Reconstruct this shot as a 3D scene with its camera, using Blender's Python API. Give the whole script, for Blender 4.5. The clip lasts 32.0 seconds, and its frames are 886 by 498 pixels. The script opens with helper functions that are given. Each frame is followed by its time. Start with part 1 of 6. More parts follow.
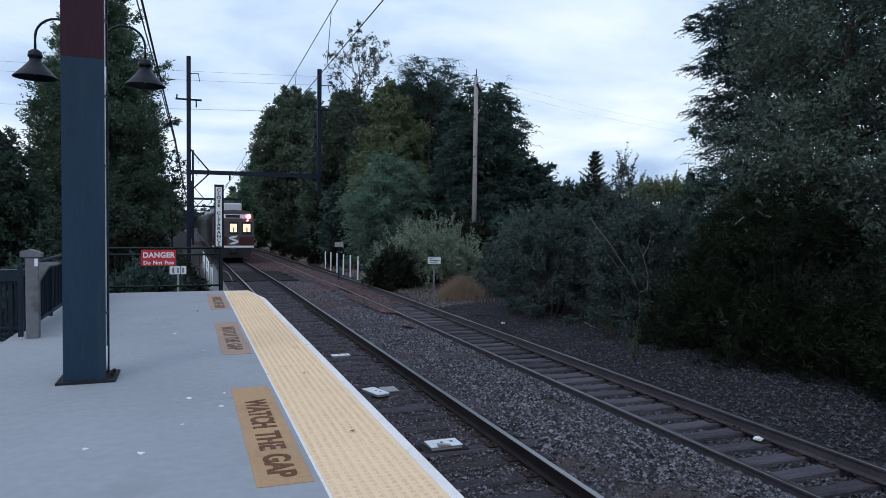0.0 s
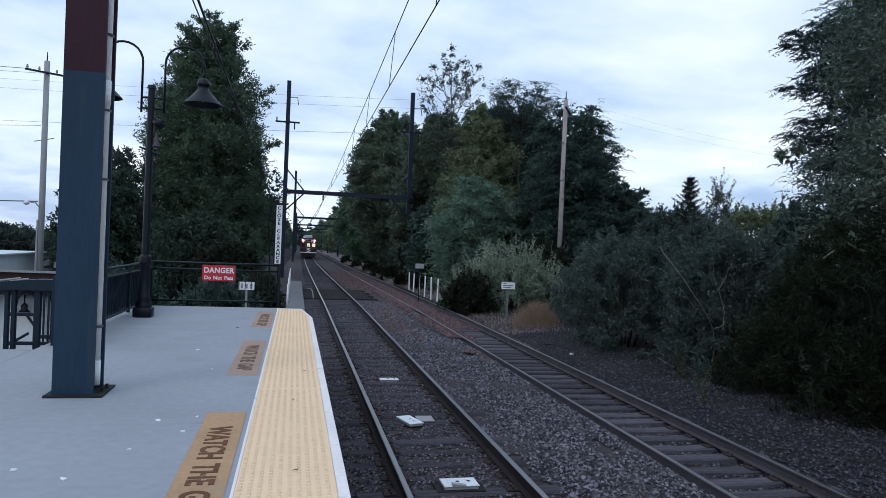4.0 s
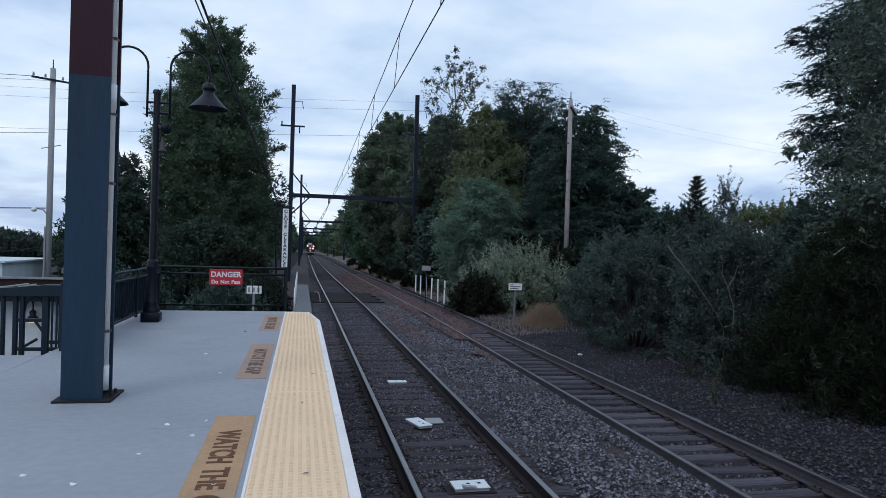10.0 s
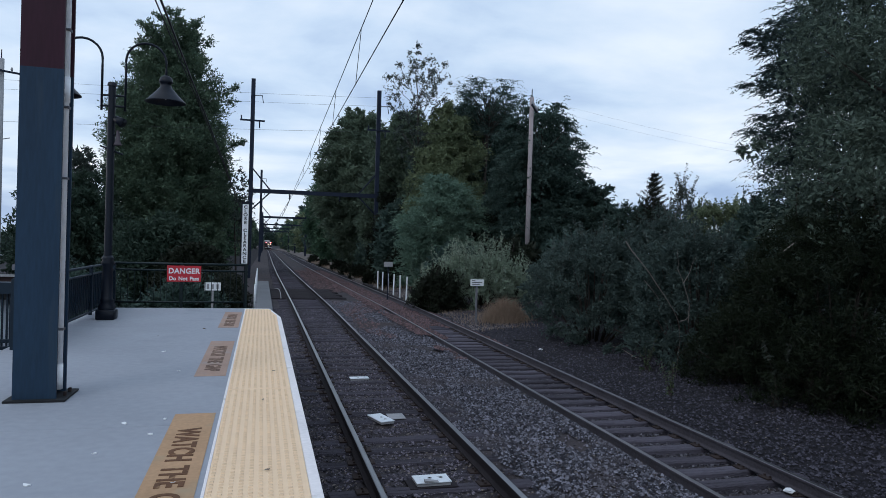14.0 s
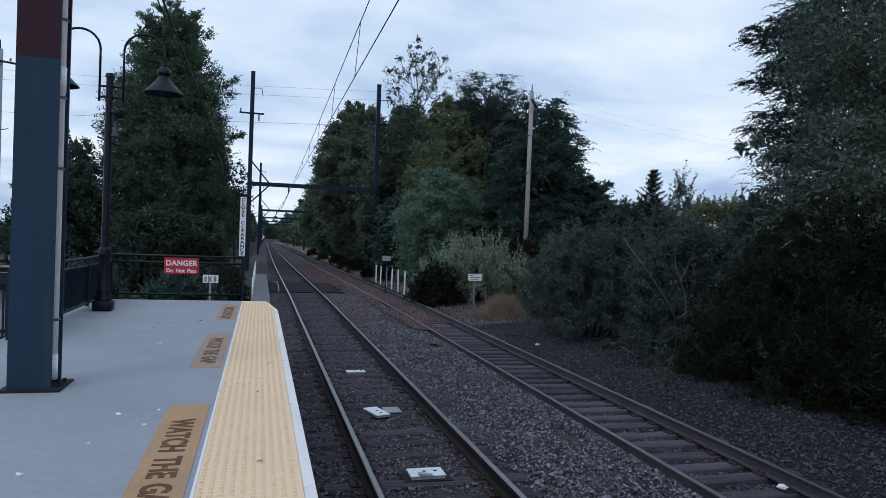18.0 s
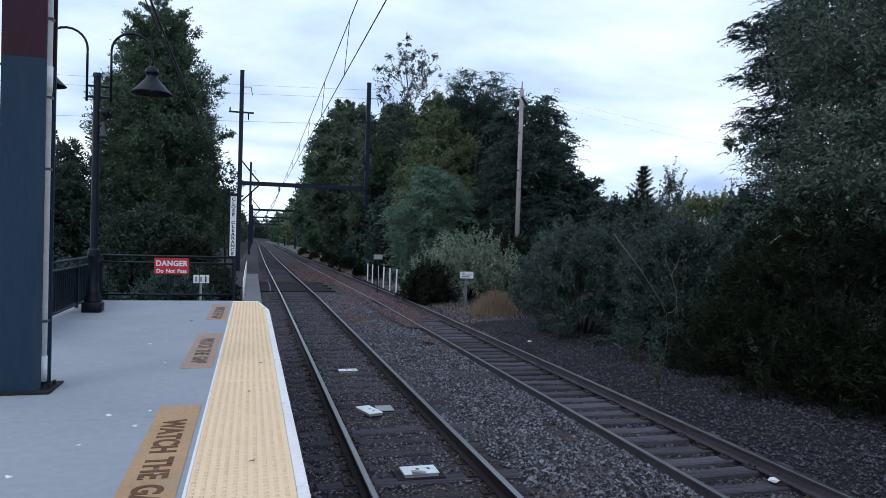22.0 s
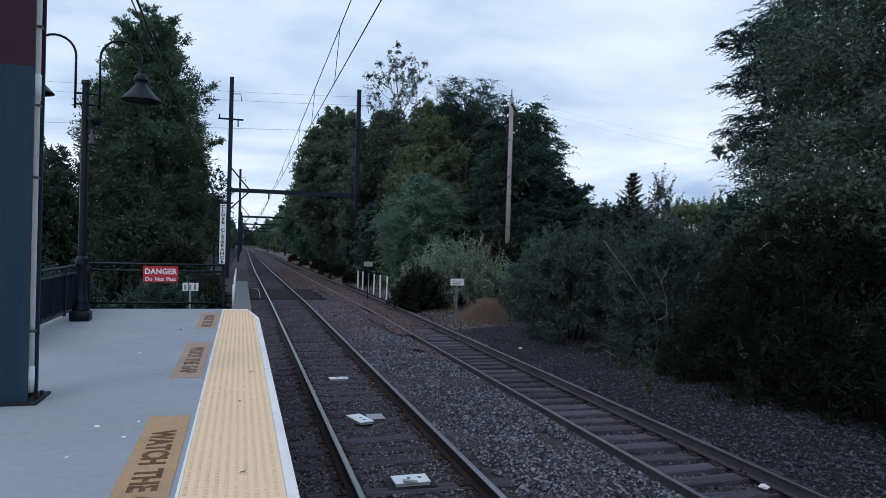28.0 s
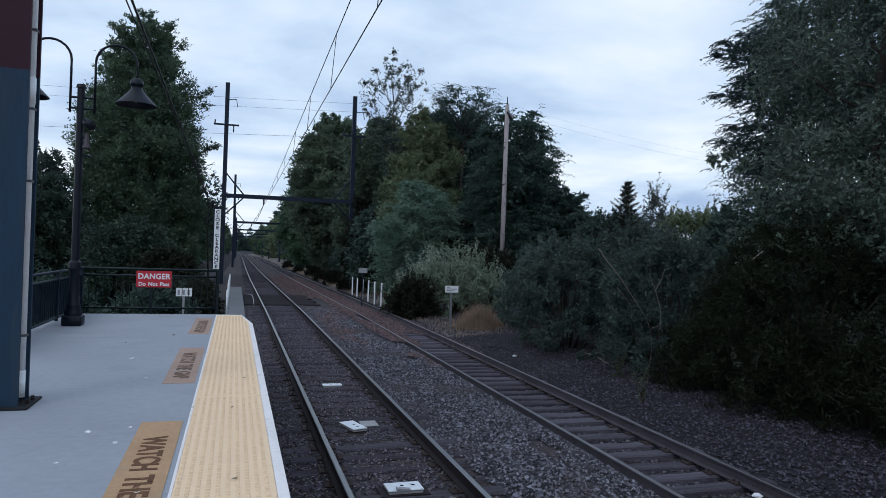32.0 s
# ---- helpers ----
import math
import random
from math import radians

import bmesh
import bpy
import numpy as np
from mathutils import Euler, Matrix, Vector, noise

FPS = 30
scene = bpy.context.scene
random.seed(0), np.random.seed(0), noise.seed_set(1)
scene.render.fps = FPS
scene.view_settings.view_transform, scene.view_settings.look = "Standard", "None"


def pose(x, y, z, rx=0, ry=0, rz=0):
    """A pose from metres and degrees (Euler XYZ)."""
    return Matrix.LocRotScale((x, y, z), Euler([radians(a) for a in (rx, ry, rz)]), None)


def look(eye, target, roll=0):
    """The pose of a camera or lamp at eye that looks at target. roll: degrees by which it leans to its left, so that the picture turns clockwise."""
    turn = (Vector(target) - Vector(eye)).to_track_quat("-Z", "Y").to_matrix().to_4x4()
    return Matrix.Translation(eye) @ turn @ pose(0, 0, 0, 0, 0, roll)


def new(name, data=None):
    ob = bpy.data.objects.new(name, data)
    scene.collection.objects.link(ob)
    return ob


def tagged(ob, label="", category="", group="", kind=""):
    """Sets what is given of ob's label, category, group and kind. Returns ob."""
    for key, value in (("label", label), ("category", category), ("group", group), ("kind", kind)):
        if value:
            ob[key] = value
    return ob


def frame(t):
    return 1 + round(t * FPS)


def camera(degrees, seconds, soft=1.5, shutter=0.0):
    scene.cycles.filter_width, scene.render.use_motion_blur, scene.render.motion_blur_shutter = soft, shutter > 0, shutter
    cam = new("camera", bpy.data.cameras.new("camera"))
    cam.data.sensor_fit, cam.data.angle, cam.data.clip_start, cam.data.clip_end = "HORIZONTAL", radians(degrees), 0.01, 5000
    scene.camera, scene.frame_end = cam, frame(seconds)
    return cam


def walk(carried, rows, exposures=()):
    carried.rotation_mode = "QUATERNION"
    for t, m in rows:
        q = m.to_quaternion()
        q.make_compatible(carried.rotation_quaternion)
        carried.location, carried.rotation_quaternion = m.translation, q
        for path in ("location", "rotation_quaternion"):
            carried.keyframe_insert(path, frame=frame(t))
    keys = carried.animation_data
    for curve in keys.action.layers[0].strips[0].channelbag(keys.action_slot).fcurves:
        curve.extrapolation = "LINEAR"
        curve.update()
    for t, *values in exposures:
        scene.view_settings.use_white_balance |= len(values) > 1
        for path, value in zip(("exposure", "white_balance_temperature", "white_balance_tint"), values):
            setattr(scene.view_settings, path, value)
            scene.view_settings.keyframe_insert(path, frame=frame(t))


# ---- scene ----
cam = camera(65.5, 32.0, soft=0.75)

PATH = [
    (0, (-1.46, -0.199, 1.543), (-0.764, 1.675, 1.469), 0.7),
    (0.5, (-1.227, -0.217, 1.551), (-0.54, 1.659, 1.467), 0.8),
    (1, (-1.002, -0.178, 1.554), (-0.347, 1.709, 1.474), 2.6),
    (1.5, (-0.81, -0.077, 1.55), (-0.154, 1.812, 1.495), 2.1),
    (2, (-0.673, 0.007, 1.569), (-0.063, 1.911, 1.549), 1.3),
    (2.5, (-0.569, 0.039, 1.567), (-0.036, 1.966, 1.526), 0.9),
    (3, (-0.478, 0.015, 1.563), (0.006, 1.955, 1.527), 1.5),
    (3.5, (-0.426, 0.015, 1.569), (0.009, 1.967, 1.552), 2.4),
    (5.5, (-0.342, -0.002, 1.562), (0.062, 1.957, 1.552), 2.2),
    (6, (-0.342, 0.009, 1.561), (0.071, 1.965, 1.563), 2.2),
    (6.5, (-0.326, -0.008, 1.57), (0.097, 1.947, 1.578), 2.3),
    (7, (-0.331, -0.008, 1.557), (0.094, 1.946, 1.562), 2.0),
    (7.5, (-0.33, -0.021, 1.549), (0.088, 1.934, 1.527), 1.2),
    (8, (-0.336, -0.01, 1.547), (0.046, 1.953, 1.509), 1.3),
    (8.5, (-0.359, 0.026, 1.545), (0.051, 1.983, 1.509), 1.6),
    (9, (-0.393, 0.032, 1.563), (-0.019, 1.997, 1.545), 1.1),
    (9.5, (-0.415, 0.092, 1.548), (-0.022, 2.053, 1.543), 1.4),
    (10, (-0.401, 0.062, 1.55), (0.002, 2.021, 1.542), 1.7),
    (10.5, (-0.4, 0.057, 1.544), (0.015, 2.013, 1.541), 1.8),
    (11, (-0.397, 0.035, 1.544), (0.044, 1.985, 1.532), 1.8),
    (11.5, (-0.399, 0.016, 1.55), (0.054, 1.964, 1.55), 2.0),
    (12, (-0.415, 0.013, 1.542), (0.045, 1.959, 1.553), 2.1),
    (12.5, (-0.424, 0.014, 1.549), (0.047, 1.958, 1.55), 2.3),
    (13, (-0.426, 0.007, 1.551), (0.063, 1.946, 1.539), 1.9),
    (13.5, (-0.406, 0.004, 1.553), (0.094, 1.94, 1.545), 1.8),
    (14, (-0.404, 0.02, 1.55), (0.106, 1.954, 1.534), 1.7),
    (14.5, (-0.388, 0.007, 1.541), (0.125, 1.94, 1.517), 1.7),
    (16.5, (-0.388, -0.003, 1.546), (0.116, 1.933, 1.522), 1.3),
    (17, (-0.398, 0.021, 1.55), (0.101, 1.958, 1.535), 2.0),
    (17.5, (-0.391, 0.019, 1.547), (0.113, 1.954, 1.514), 2.0),
    (18, (-0.373, 0.008, 1.542), (0.14, 1.94, 1.511), 2.2),
    (18.5, (-0.376, 0.021, 1.542), (0.136, 1.954, 1.504), 1.8),
    (19, (-0.372, 0.025, 1.542), (0.142, 1.958, 1.5), 1.7),
    (19.5, (-0.39, 0.035, 1.538), (0.136, 1.963, 1.484), 1.7),
    (20, (-0.388, 0.034, 1.541), (0.141, 1.962, 1.485), 1.4),
    (20.5, (-0.386, 0.025, 1.544), (0.156, 1.949, 1.474), 1.3),
    (21, (-0.381, 0.027, 1.538), (0.163, 1.951, 1.474), 1.4),
    (21.5, (-0.377, 0.017, 1.538), (0.157, 1.944, 1.491), 1.8),
    (22, (-0.368, 0.012, 1.538), (0.169, 1.938, 1.502), 1.7),
    (22.5, (-0.379, 0.027, 1.542), (0.16, 1.953, 1.517), 1.7),
    (23, (-0.366, 0.009, 1.552), (0.166, 1.937, 1.531), 1.9),
    (23.5, (-0.379, 0.026, 1.549), (0.153, 1.954, 1.53), 2.3),
    (24, (-0.381, 0.037, 1.545), (0.15, 1.965, 1.525), 2.3),
    (24.5, (-0.383, 0.037, 1.548), (0.149, 1.965, 1.534), 2.1),
    (25, (-0.37, 0.025, 1.544), (0.166, 1.951, 1.54), 2.0),
    (25.5, (-0.38, 0.027, 1.545), (0.154, 1.954, 1.543), 2.2),
    (27.5, (-0.383, 0.038, 1.545), (0.169, 1.96, 1.545), 1.9),
    (28, (-0.377, 0.021, 1.554), (0.187, 1.94, 1.538), 1.6),
    (28.5, (-0.369, 0.026, 1.545), (0.191, 1.946, 1.525), 1.5),
    (29, (-0.369, 0.029, 1.549), (0.197, 1.947, 1.545), 1.8),
    (29.5, (-0.371, 0.025, 1.547), (0.192, 1.944, 1.549), 1.7),
    (30, (-0.36, 0.013, 1.55), (0.209, 1.93, 1.556), 1.5),
    (30.5, (-0.37, 0.013, 1.55), (0.196, 1.931, 1.564), 1.6),
    (31, (-0.368, 0.02, 1.551), (0.199, 1.938, 1.554), 1.6),
    (31.5, (-0.369, 0.028, 1.543), (0.201, 1.945, 1.545), 1.8),
    (32, (-0.376, 0.026, 1.55), (0.202, 1.941, 1.555), 2.0),
]
STOPS = [(0, 0.0), (1, 0.16), (2, 0.16), (3, 0.10), (6, 0.03), (8, -0.08), (9, -0.08), (13, -0.1), (17, -0.15), (18, -0.13), (19, -0.08), (20, 0.02), (21, 0.07), (22, 0.15), (24, 0.19), (25, 0.08), (28, -0.08), (32, -0.09)]
walk(cam, [(t, look(eye, target, roll)) for t, eye, target, roll in PATH], [(t, k + 0.04, 5980, 11) for t, k in STOPS])

# ---- world, sun, exposure ----
world = bpy.data.worlds.new("overcast_sky")
scene.world = world
world.use_nodes = True
wn, wl = world.node_tree.nodes, world.node_tree.links
wn.clear()
w_out = wn.new("ShaderNodeOutputWorld")
w_bg = wn.new("ShaderNodeBackground")
w_sky = wn.new("ShaderNodeTexSky")
w_sky.sky_type, w_sky.sun_disc = "NISHITA", False
w_sky.sun_elevation, w_sky.sun_rotation = radians(12), radians(-60)
w_sky.air_density, w_sky.dust_density = 1.0, 2.0
w_tc = wn.new("ShaderNodeTexCoord")
w_sep = wn.new("ShaderNodeSeparateXYZ")
w_up = wn.new("ShaderNodeMath")
w_up.operation, w_up.inputs[1].default_value = "MAXIMUM", 0.0
w_lift = wn.new("ShaderNodeMath")
w_lift.operation, w_lift.inputs[1].default_value = "ADD", 0.17
w_div = wn.new("ShaderNodeVectorMath")
w_div.operation = "DIVIDE"
w_map = wn.new("ShaderNodeMapping")
w_map.inputs["Scale"].default_value = (1.0, 1.0, 0.0)
w_map.inputs["Location"].default_value = (3.1, 1.7, 0.0)
w_n1 = wn.new("ShaderNodeTexNoise")
w_n1.inputs["Scale"].default_value, w_n1.inputs["Detail"].default_value, w_n1.inputs["Roughness"].default_value = 1.15, 7, 0.52
w_n1.inputs["Distortion"].default_value = 0.25
w_n2 = wn.new("ShaderNodeTexNoise")
w_n2.inputs["Scale"].default_value, w_n2.inputs["Detail"].default_value = 0.42, 3
w_sum = wn.new("ShaderNodeMath")
w_sum.operation = "MULTIPLY_ADD"
w_sum.inputs[1].default_value = 0.9
w_half = wn.new("ShaderNodeMath")
w_half.operation, w_half.inputs[1].default_value = "MULTIPLY", 0.6
w_ramp = wn.new("ShaderNodeValToRGB")
w_ramp.color_ramp.elements[0].position, w_ramp.color_ramp.elements[0].color = 0.60, (0.47, 0.61, 0.83, 1)
w_ramp.color_ramp.elements[1].position, w_ramp.color_ramp.elements[1].color = 0.915, (1.06, 1.11, 1.14, 1)
w_mid = w_ramp.color_ramp.elements.new(0.735)
w_mid.color = (0.735, 0.87, 1.01, 1)
w_skys = wn.new("ShaderNodeVectorMath")
w_skys.operation = "SCALE"
w_skys.inputs["Scale"].default_value = 0.08
w_mix = wn.new("ShaderNodeMix")
w_mix.data_type = "RGBA"
w_mix.inputs[0].default_value = 0.88
wl.new(w_tc.outputs["Generated"], w_sep.inputs["Vector"])
wl.new(w_sep.outputs["Z"], w_up.inputs[0])
wl.new(w_up.outputs[0], w_lift.inputs[0])
wl.new(w_tc.outputs["Generated"], w_div.inputs[0])
wl.new(w_lift.outputs[0], w_div.inputs[1])
wl.new(w_div.outputs["Vector"], w_map.inputs["Vector"])
wl.new(w_map.outputs["Vector"], w_n1.inputs["Vector"])
wl.new(w_map.outputs["Vector"], w_n2.inputs["Vector"])
wl.new(w_n1.outputs["Fac"], w_sum.inputs[0])
wl.new(w_n2.outputs["Fac"], w_half.inputs[0])
wl.new(w_half.outputs[0], w_sum.inputs[2])
wl.new(w_sum.outputs[0], w_ramp.inputs["Fac"])
wl.new(w_sky.outputs["Color"], w_skys.inputs[0])
wl.new(w_skys.outputs["Vector"], w_mix.inputs[6])
wl.new(w_ramp.outputs["Color"], w_mix.inputs[7])
wl.new(w_mix.outputs[2], w_bg.inputs["Color"])
w_bg.inputs["Strength"].default_value = 1.0
wl.new(w_bg.outputs["Background"], w_out.inputs["Surface"])

sun_data = bpy.data.lights.new("sun", "SUN")
sun_data.energy, sun_data.angle, sun_data.color = 0.5, radians(20), (1.0, 0.95, 0.9)
sun = new("sun", sun_data)
sun.matrix_world = look((-30, -20, 40), (0, 10, 0))


# ---- materials ----
def mat(name, base, var=0.15, scale=6.0, rough=0.8, metal=0.0, bump=0.0, bump_scale=60.0, base2=None, coat=0.0,
        emit=None, emit_s=0.0, spots=None, island=0.0, per_object=0.0, stretch=(1, 1, 1), skew=1.0):
    """A surface with colour variation at two scales, and fine relief."""
    m = bpy.data.materials.new(name)
    m.use_nodes = True
    n, l = m.node_tree.nodes, m.node_tree.links
    p = n["Principled BSDF"]
    p.inputs["Roughness"].default_value, p.inputs["Metallic"].default_value = rough, metal
    p.inputs["Coat Weight"].default_value = coat
    p.inputs["Specular IOR Level"].default_value = 0.25
    mp = n.new("ShaderNodeMapping")
    mp.inputs["Scale"].default_value = stretch
    geo = n.new("ShaderNodeNewGeometry")
    l.new(geo.outputs["Position"], mp.inputs["Vector"])
    big = n.new("ShaderNodeTexNoise")
    big.inputs["Scale"].default_value, big.inputs["Detail"].default_value = scale * 0.18, 5
    fine = n.new("ShaderNodeTexNoise")
    fine.inputs["Scale"].default_value, fine.inputs["Detail"].default_value = scale * 3.0, 6
    for t in (big, fine):
        l.new(mp.outputs["Vector"], t.inputs["Vector"])
    add = n.new("ShaderNodeMath")
    add.operation = "ADD"
    l.new(big.outputs["Fac"], add.inputs[0])
    l.new(fine.outputs["Fac"], add.inputs[1])
    rng = n.new("ShaderNodeMapRange")
    rng.inputs["From Min"].default_value, rng.inputs["From Max"].default_value = 0.65, 1.35
    l.new(add.outputs[0], rng.inputs["Value"])
    fac = rng.outputs["Result"]
    if island or per_object:
        src = n.new("ShaderNodeObjectInfo").outputs["Random"] if per_object else geo.outputs["Random Per Island"]
        if skew != 1.0:
            pw = n.new("ShaderNodeMath")
            pw.operation, pw.inputs[1].default_value = "POWER", skew
            l.new(src, pw.inputs[0])
            src = pw.outputs[0]
        k = island or per_object
        mx = n.new("ShaderNodeMix")
        mx.inputs[0].default_value = k
        l.new(fac, mx.inputs[2])
        l.new(src, mx.inputs[3])
        fac = mx.outputs[0]
    mix = n.new("ShaderNodeMix")
    mix.data_type = "RGBA"
    b2 = base2 or tuple(min(1, c * (1 + var)) for c in base)
    b1 = base if base2 else tuple(c * (1 - var) for c in base)
    mix.inputs[6].default_value, mix.inputs[7].default_value = (*b1, 1), (*b2, 1)
    l.new(fac, mix.inputs[0])
    col = mix.outputs[2]
    if spots:
        sc, lo, colour = spots
        sp = n.new("ShaderNodeTexNoise")
        sp.inputs["Scale"].default_value, sp.inputs["Detail"].default_value = sc, 4
        l.new(mp.outputs["Vector"], sp.inputs["Vector"])
        sr = n.new("ShaderNodeMapRange")
        sr.inputs["From Min"].default_value, sr.inputs["From Max"].default_value = lo, lo + 0.12
        l.new(sp.outputs["Fac"], sr.inputs["Value"])
        m2 = n.new("ShaderNodeMix")
        m2.data_type = "RGBA"
        l.new(sr.outputs["Result"], m2.inputs[0])
        l.new(col, m2.inputs[6])
        m2.inputs[7].default_value = (*colour, 1)
        col = m2.outputs[2]
    l.new(col, p.inputs["Base Color"])
    if bump:
        bn = n.new("ShaderNodeTexNoise")
        bn.inputs["Scale"].default_value, bn.inputs["Detail"].default_value = bump_scale, 5
        l.new(mp.outputs["Vector"], bn.inputs["Vector"])
        bp = n.new("ShaderNodeBump")
        bp.inputs["Strength"].default_value, bp.inputs["Distance"].default_value = bump, 0.02
        l.new(bn.outputs["Fac"], bp.inputs["Height"])
        l.new(bp.outputs["Normal"], p.inputs["Normal"])
    if emit:
        p.inputs["Emission Color"].default_value, p.inputs["Emission Strength"].default_value = (*emit, 1), emit_s
    return m


